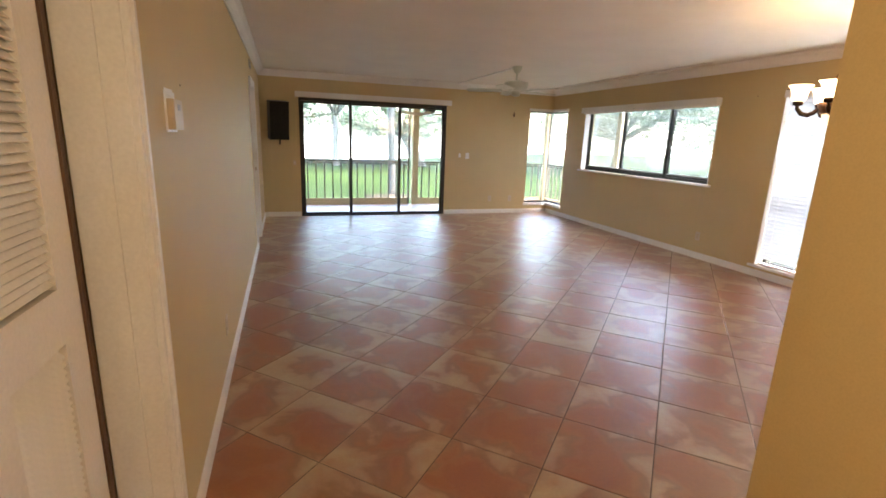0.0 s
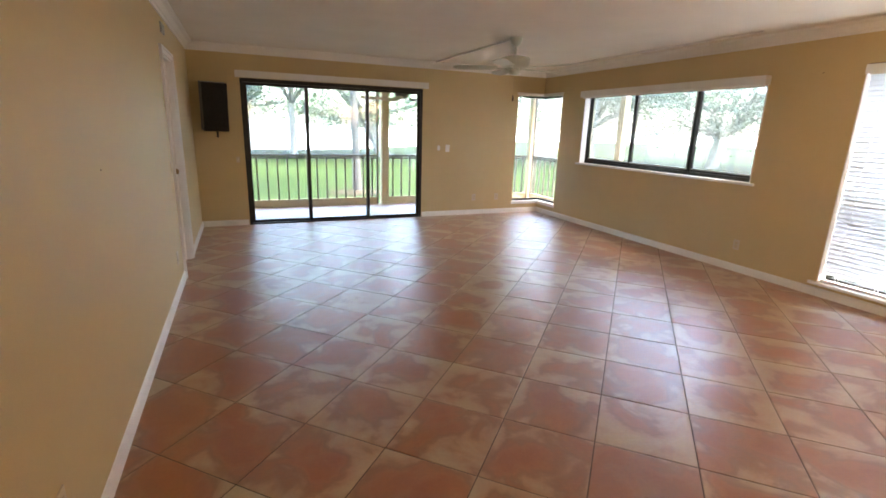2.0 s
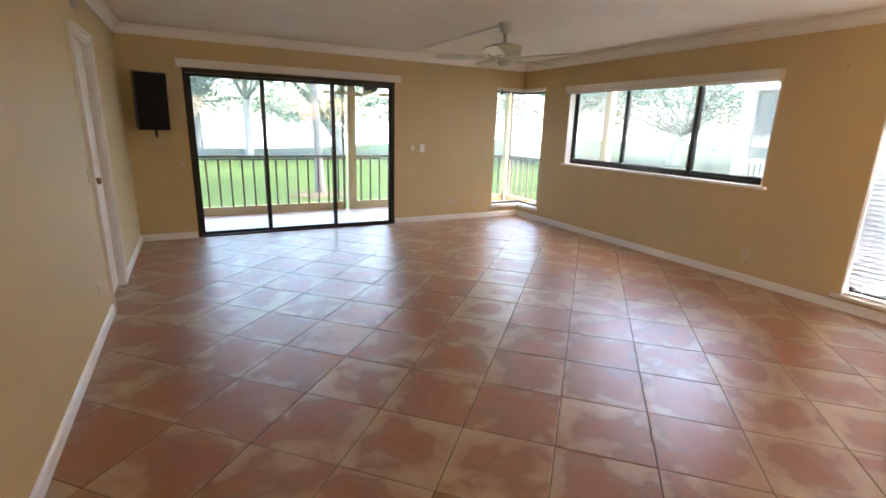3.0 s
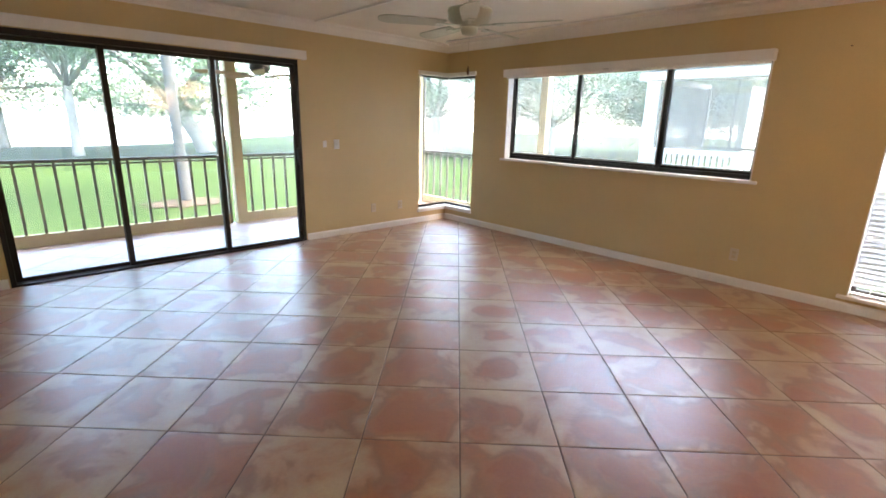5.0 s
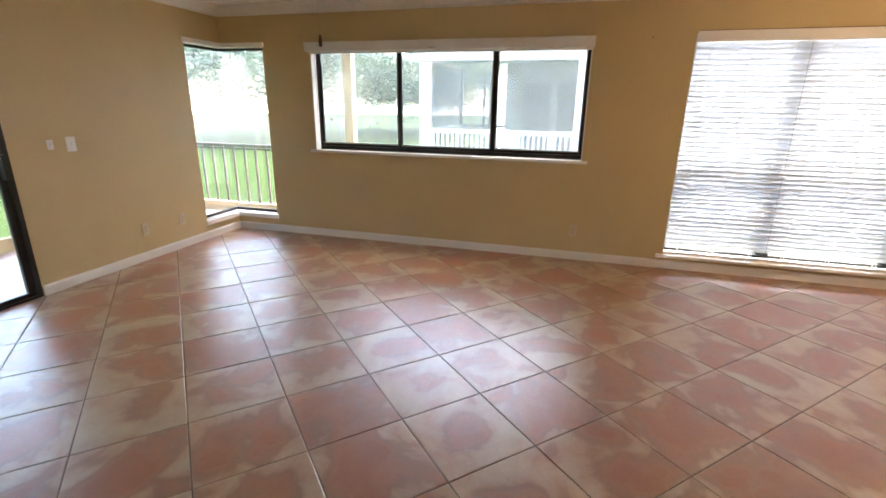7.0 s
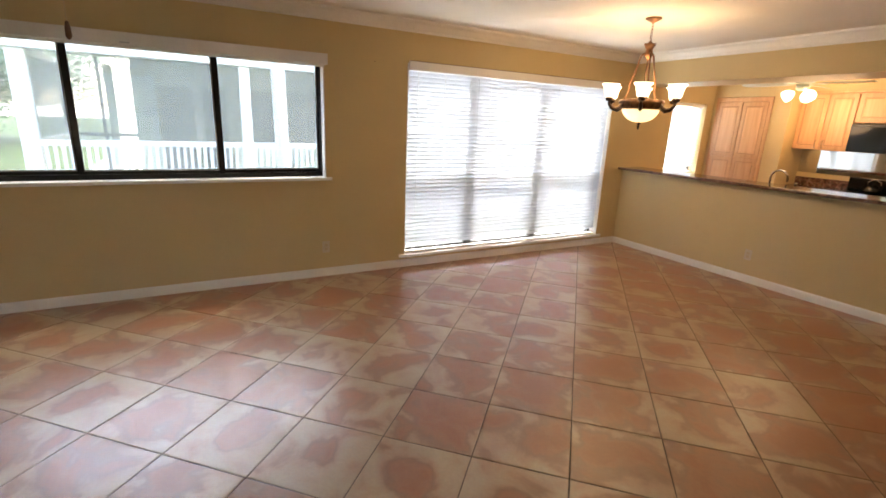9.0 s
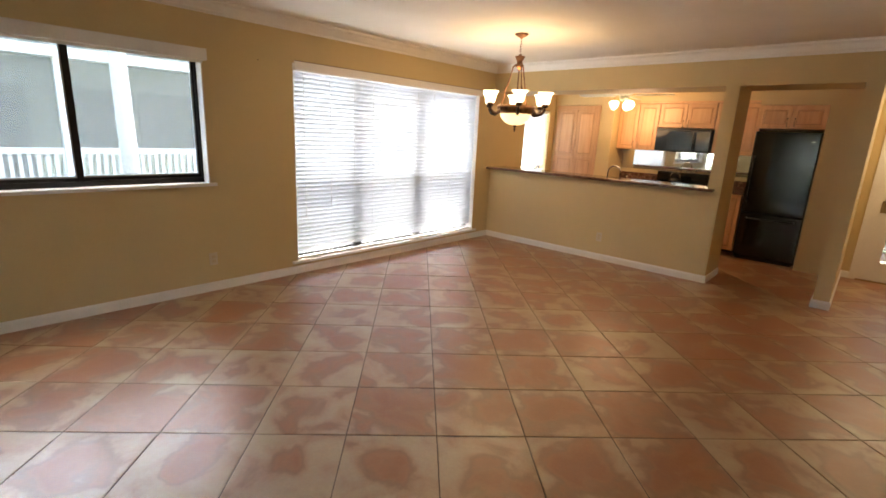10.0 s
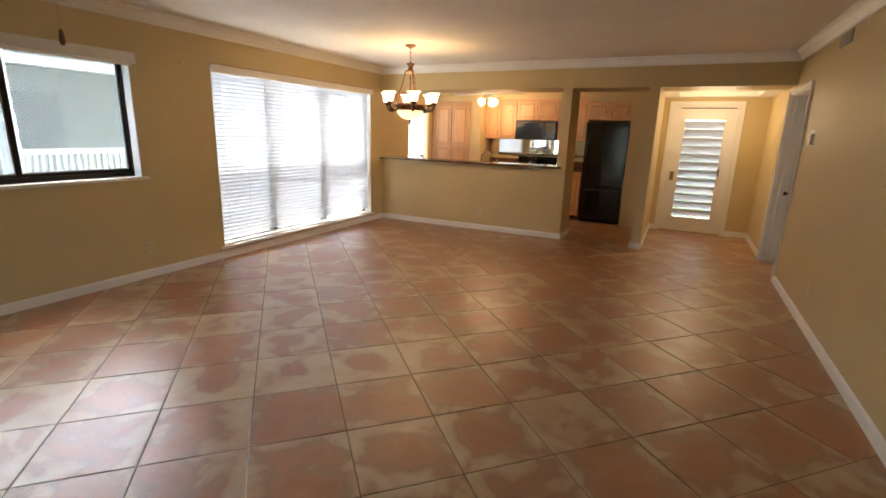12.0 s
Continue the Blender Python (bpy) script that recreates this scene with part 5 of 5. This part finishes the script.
mw = thing("microwave", (-0.04, 0, 0.025), "black over-the-range microwave under the short cabinet", "microwave")
part("body", box((3.665, KB, 1.375), (4.425, -0.78, 1.705), 0.006), "black", mw)
part("door", box((3.86, -0.78, 1.385), (4.42, -0.755, 1.695), 0.006), "gloss_black", mw, "glossy black glass door")
part("control_panel", box((3.67, -0.78, 1.385), (3.852, -0.757, 1.695), 0.004), "gloss_black", mw)
part("handle", tube([(3.875, -0.755, 1.42), (3.875, -0.715, 1.44), (3.875, -0.715, 1.64), (3.875, -0.755, 1.66)], 0.01, 8), "black", mw, "", True)
part("vent_strip", box((3.68, -0.757, 1.672), (4.41, -0.750, 1.69)), "black", mw)

stove = thing("stove", (-0.04, 0, 0), "black range standing under the microwave", "stove")
part("body", box((3.665, KB, 0.0), (4.425, -0.52, 0.905), 0.005), "gloss_black", stove)
part("cooktop", box((3.66, KB, 0.905), (4.43, -0.50, 0.925), 0.004), "gloss_black", stove, "glossy black glass cooktop")
part("back_panel", box((3.67, KB, 0.925), (4.42, KB + 0.07, 1.08), 0.008), "gloss_black", stove)
part("oven_door", box((3.68, -0.52, 0.18), (4.41, -0.49, 0.80), 0.006), "gloss_black", stove)
part("handle", tube([(3.72, -0.49, 0.76), (3.72, -0.445, 0.76), (4.37, -0.445, 0.76), (4.37, -0.49, 0.76)], 0.01, 8), "black", stove)

fr = thing("refrigerator", (0, 0, 0), "glossy black refrigerator with a bottom freezer, both doors closed", "refrigerator")
part("body", box((2.345, KB, 0.02), (3.045, -0.60, 1.715), 0.008), "black", fr)
part("door", box((2.345, -0.60, 0.66), (3.045, -0.545, 1.72), 0.014), "gloss_black", fr, "glossy black upper door")
part("freezer_door", box((2.345, -0.60, 0.06), (3.045, -0.545, 0.65), 0.014), "gloss_black", fr, "glossy black freezer drawer")
part("handle", tube([(3.0, -0.545, 0.80), (3.0, -0.495, 0.84), (3.0, -0.495, 1.36), (3.0, -0.545, 1.40)], 0.011, 8), "black", fr, "", True)
part("handle", tube([(2.43, -0.545, 0.585), (2.45, -0.50, 0.585), (2.94, -0.50, 0.585), (2.96, -0.545, 0.585)], 0.011, 8), "black", fr, "", True)
part("badge", box((2.40, -0.546, 1.60), (2.44, -0.5435, 1.612)), "chrome", fr, "small bright badge")
part("foot", box((2.37, -0.62, 0.0), (3.02, -0.60, 0.06)), "black", fr)

for x0_, x1_, n_ in ((3.06, 3.62, 2), (4.39, 5.015, 2)):
    cabinet("base_cabinet", x0_, x1_, 0.09, 0.875, KB, -0.55, "honey oak base cabinet under the back counter", n_, "kitchen base cabinets", 0.78)
cabinet("peninsula_cabinet", 3.12, E - 0.005, 0.0, 0.875, 0.46, S - 0.132, "honey oak peninsula cabinet behind the half wall", 5, "", 0.7)
ct = thing("countertop", (0, 0, 0), "polished brown granite countertop along the back wall", "countertop", "kitchen counters")
part("slab", box((3.055, KB, 0.877), (3.618, -0.51, 0.91), 0.005), "granite", ct)
part("slab", box((4.392, KB, 0.877), (5.018, -0.51, 0.91), 0.005), "granite", ct)
part("backsplash", box((3.055, KB, 0.91), (3.618, KB + 0.02, 1.02), 0.002), "granite", ct)
part("backsplash", box((4.392, KB, 0.91), (5.018, KB + 0.02, 1.02), 0.002), "granite", ct)
ct = thing("countertop", (0, 0, 0), "polished brown granite countertop on the peninsula", "countertop", "kitchen counters")
part("slab", box((3.105, 0.42, 0.877), (E - 0.002, S - 0.132, 0.91), 0.005), "granite", ct)
bt = thing("bar_top", (0, 0, 0), "polished brown granite bar top on the half wall", "bar top")
part("slab", box((3.03, S - 0.33, 1.022), (E - 0.002, S + 0.10, 1.055), 0.008), "granite", bt)
mir = thing("mirror_backsplash", (0, 0, 0), "mirrored backsplash between the counter and the wall cabinets", "mirror")
part("pane", box((3.06, KB, 1.085), (5.015, KB + 0.008, 1.39)), "mirror", mir)

fa = thing("faucet", (4.52, 0.52, 0.91), "brushed gooseneck faucet on the peninsula counter", "faucet")
part("base", lathe([(0, 0), (0.028, 0), (0.028, 0.01), (0.018, 0.03), (0.014, 0.05), (0, 0.05)], 16), "chrome", fa, "", True)
part("spout", tube([(0, 0, 0.04), (0, 0, 0.18)] + [(-0.09 + 0.09 * math.cos(a), 0.0, 0.18 + 0.09 * math.sin(a)) for a in [math.pi * k / 8 for k in range(1, 8)]] + [(-0.18, 0, 0.15)], 0.011, 10), "chrome", fa, "", True)
sd = thing("soap_dispenser", (4.25, 0.52, 0.91), "small brushed soap dispenser beside the faucet", "soap dispenser")
part("pump", lathe([(0, 0), (0.02, 0), (0.018, 0.01), (0.01, 0.02), (0.008, 0.12), (0.014, 0.13), (0.016, 0.15), (0, 0.155)], 12), "chrome", sd, "", True)
kt = thing("kettle", (4.02, -0.80, 0.925), "low black kettle with a bright handle on the cooktop", "kettle")
part("body", lathe([(0, 0), (0.075, 0), (0.09, 0.015), (0.088, 0.05), (0.06, 0.085), (0.02, 0.1), (0.012, 0.12), (0, 0.125)], 20), "gloss_black", kt, "", True)
part("grip", tube([(-0.07, 0, 0.06), (-0.06, 0, 0.14), (0, 0, 0.175), (0.06, 0, 0.14), (0.07, 0, 0.06)], 0.006, 8), "chrome", kt, "", True)

# ---------------------------------------------------------------- fittings on the walls


def plate(kind, at, facing, w, h, label, material="tan_plate", toggles=0, sockets=0):
    """A wall plate; facing is the outward direction."""
    p = thing(kind, at, label, "switch" if toggles else "outlet", "wall plates")
    p.matrix_basis = Matrix.Translation(at) @ Vector(facing).to_track_quat("Z", "Y").to_matrix().to_4x4()
    part("cover", box((-w / 2, -h / 2, 0), (w / 2, h / 2, 0.006), 0.002), material, p)
    for i in range(toggles):
        x = (i - (toggles - 1) / 2) * 0.046
        part("toggle", box((x - 0.005, -0.012, 0.006), (x + 0.005, 0.012, 0.016), 0.001), "white_plastic", p)
    for i in range(sockets):
        y = (i - 0.5) * 0.038
        part("socket", box((-0.016, y - 0.013, 0.006), (0.016, y + 0.013, 0.009), 0.002), "tan_plate", p)
    return p


plate("light_switch", (4.22, N, 1.14), (0, -1, 0), 0.072, 0.115, "ivory light switch plate on the tan wall", "white_plastic", 1)
plate("light_switch", (4.06, N, 1.145), (0, -1, 0), 0.045, 0.075, "small white control plate on the tan wall", "white_plastic", 1)
plate("outlet", (E, 5.26, 0.30), (-1, 0, 0), 0.072, 0.115, "tan wall outlet low on the wall", "ivory", 0, 2)
plate("outlet", (5.2, N, 0.30), (0, -1, 0), 0.072, 0.115, "tan wall outlet low on the wall", "ivory", 0, 2)
plate("outlet", (4.75, N, 0.30), (0, -1, 0), 0.072, 0.115, "tan wall outlet low on the wall", "ivory", 0, 2)
plate("outlet", (W, 3.39, 0.32), (1, 0, 0), 0.072, 0.115, "tan wall outlet low on the wall", "ivory", 0, 2)
plate("outlet", (W, 6.40, 0.30), (1, 0, 0), 0.072, 0.115, "tan wall outlet low on the wall", "ivory", 0, 2)
plate("outlet", (4.25, S, 0.30), (0, 1, 0), 0.072, 0.115, "tan wall outlet low on the half wall", "ivory", 0, 2)
plate("outlet", (0.98, N, 0.95), (0, -1, 0), 0.05, 0.08, "small ivory plate beside the sliding door", "ivory", 1)
plate("light_switch", (1.87, 0.72, 1.12), (-1, 0, 0), 0.072, 0.115, "white light switch in the entry", "white_plastic", 1)
plate("light_switch", (W, 6.66, 1.07), (1, 0, 0), 0.05, 0.09, "small ivory plate by the bedroom door", "ivory", 1)

th = thing("thermostat", (W, 2.40, 1.52), "ivory thermostat on a taller white wall plate", "thermostat")
part("back_plate", box((0, -0.075, -0.066), (0.005, 0.075, 0.072), 0.002), "white_plastic", th)
part("body", box((0.005, -0.072, -0.058), (0.030, 0.066, 0.045), 0.006), "ivory", th)
part("display", box((0.030, -0.02, 0.008), (0.0315, 0.02, 0.028)), "steel", th)
part("label_strip", box((0.0052, -0.085, 0.056), (0.0075, 0.03, 0.078)), "trim", th)

sp = thing("speaker", (0.735, N, 1.66), "black box speaker on a wall bracket in the corner", "speaker")
sp.matrix_basis = pose(0.735, N - 0.19, 1.66, 7, 0, 12)
part("cabinet", box((-0.155, -0.12, -0.31), (0.155, 0.10, 0.31), 0.01), "black", sp)
part("grille", box((-0.145, -0.128, -0.30), (0.145, -0.120, 0.30), 0.004), mottled("speaker_cloth", (0.01, 0.01, 0.01), (0.02, 0.02, 0.02), 40, 0.95, 300, 0.6), sp)
part("bracket", tube([(0.03, 0.02, -0.31), (0.03, 0.03, -0.40), (0.06, 0.17, -0.42), (0.06, 0.20, -0.38)], 0.014, 8), "black", sp)


vent = thing("air_vent", (W, 7.08, 2.27), "small gray vent grille high on the wall", "vent")
part("frame", box((0, -0.1, -0.045), (0.01, 0.1, 0.045), 0.002), "steel", vent)
for i in range(4):
    part("slat", box((0.01, -0.09, -0.034 + i * 0.02), (0.015, 0.09, -0.026 + i * 0.02)), "steel", vent)
vent = thing("air_vent", (W, 2.86, 2.31), "gray vent grille high on the wall under the moulding", "vent")
part("frame", box((0, -0.16, -0.05), (0.01, 0.16, 0.05), 0.002), "steel", vent)
for i in range(5):
    part("slat", box((0.01, -0.15, -0.042 + i * 0.019), (0.015, 0.15, -0.034 + i * 0.019)), "steel", vent)

rl = thing("recessed_light", (1.15, 0.1, 2.275), "small brass ceiling light in the raised entry tray", "ceiling light")
part("trim_ring", lathe([(0.035, 0), (0.075, 0), (0.07, -0.02), (0.04, -0.026), (0.035, -0.015), (0.035, 0)], 24), "brass", rl, "", True)
part("bulb", lathe([(0, -0.004), (0.034, -0.006), (0.03, -0.02), (0, -0.03)], 16), "bulb", rl, "", True)

# small holes and scuffs left on the walls
for i, (x, y, z, d) in enumerate(((W, 2.62, 1.63, 0), (W, 4.4, 1.25, 0), (E, 4.75, 2.07, 0), (E, 2.0, 0.04, 0))):
    s = thing("wall_mark", (x, y, z), "small dark nail hole in the tan paint", "nail hole", "wall marks")
    sign = 1 if x < 3 else -1
    part("dot", box((0, -0.008, -0.003), (0.0015 * sign, 0.008, 0.003)), "bare_wood", s)

# ---------------------------------------------------------------- floor tiles
HALF = 0.3247  # half the diagonal of a tile with its joint
OX, OY, TURN = 3.823, 5.345, radians(0.28)


def clip(poly, x0, x1, y0, y1):
    for axis, lim, keep in ((0, x0, 1), (0, x1, -1), (1, y0, 1), (1, y1, -1)):
        out = []
        for i, p in enumerate(poly):
            q = poly[(i + 1) % len(poly)]
            a, b_ = (p[axis] - lim) * keep, (q[axis] - lim) * keep
            if a >= 0:
                out.append(p)
            if a * b_ < 0:
                t_ = a / (a - b_)
                out.append((p[0] + (q[0] - p[0]) * t_, p[1] + (q[1] - p[1]) * t_))
        poly = out
        if len(poly) < 3:
            return []
    return poly


def area(poly):
    return abs(sum(p[0] * q[1] - q[0] * p[1] for p, q in zip(poly, poly[1:] + poly[:1]))) / 2


def tile_prism(poly, top, thick, ease=0.0034):
    """A thin tile with an eased upper edge."""
    bm = bmesh.new()
    cx, cy = sum(p[0] for p in poly) / len(poly), sum(p[1] for p in poly) / len(poly)
    low = [bm.verts.new((x, y, top - thick)) for x, y in poly]
    mid_ = [bm.verts.new((x, y, top - 0.0012)) for x, y in poly]
    up = []
    for x, y in poly:
        d = math.hypot(x - cx, y - cy) or 1
        up.append(bm.verts.new((x - (x - cx) / d * ease * 1.4, y - (y - cy) / d * ease * 1.4, top)))
    n_ = len(poly)
    bm.faces.new(up)
    for i in range(n_):
        j = (i + 1) % n_
        bm.faces.new((low[i], low[j], mid_[j], mid_[i]))
        bm.faces.new((mid_[i], mid_[j], up[j], up[i]))
    return bm


def lay_tiles(parent, material, rects, top, thick):
    """Diagonal tiles, clipped to the rectangles; whole ones share a mesh."""
    h = HALF - 0.0040
    ct, st = math.cos(TURN), math.sin(TURN)
    diamond = [(h * st, -h * ct), (h * ct, h * st), (-h * st, h * ct), (-h * ct, -h * st)]
    whole = bpy.data.meshes.new("tile")
    b0 = tile_prism(diamond, 0.0, thick)
    b0.to_mesh(whole)
    b0.free()
    whole.materials.append(M[material])
    rnd_ = random.Random(9)
    for x0, x1, y0, y1 in rects:
        for i in range(-40, 41):
            for j in range(-60, 61):
                if (i + j) % 2 == 0:
                    continue
                cx, cy = OX + (i * ct - j * st) * HALF, OY + (i * st + j * ct) * HALF
                if cx < x0 - HALF or cx > x1 + HALF or cy < y0 - HALF or cy > y1 + HALF:
                    continue
                poly = clip([(cx + a, cy + b_) for a, b_ in diamond], x0, x1, y0, y1)
                if len(poly) < 3 or area(poly) < 0.0015:
                    continue
                if area(poly) > 0.9999 * 2 * h * h:
                    me_ = whole
                else:
                    bt_ = tile_prism([(p - cx, q - cy) for p, q in poly], 0.0, thick)
                    me_ = bpy.data.meshes.new("tile")
                    bt_.to_mesh(me_)
                    bt_.free()
                    me_.materials.append(M[material])
                ob_ = new("tile", me_)
                ob_.parent = parent
                ob_.matrix_basis = pose(cx, cy, top + rnd_.uniform(-0.0003, 0.0003), rnd_.uniform(-0.05, 0.05), rnd_.uniform(-0.05, 0.05), 0)


floor_ob = bpy.data.objects["floor"]
porch_ob = bpy.data.objects["porch_floor"]
lay_tiles(floor_ob, "tile", [(W - 0.15, E, -0.9, N + 0.0)], 0.0, 0.0026)
lay_tiles(porch_ob, "lanai_tile", [(PX0, PX1, N + WT, 10.84), (E + WT, PX1, PYE, N + WT)], -0.0285, 0.0033)
structure("door_sill", box((SLIDER[0], N, -0.2), (SLIDER[1], N + WT, -0.001)), "bronze", "dark sliding door track")
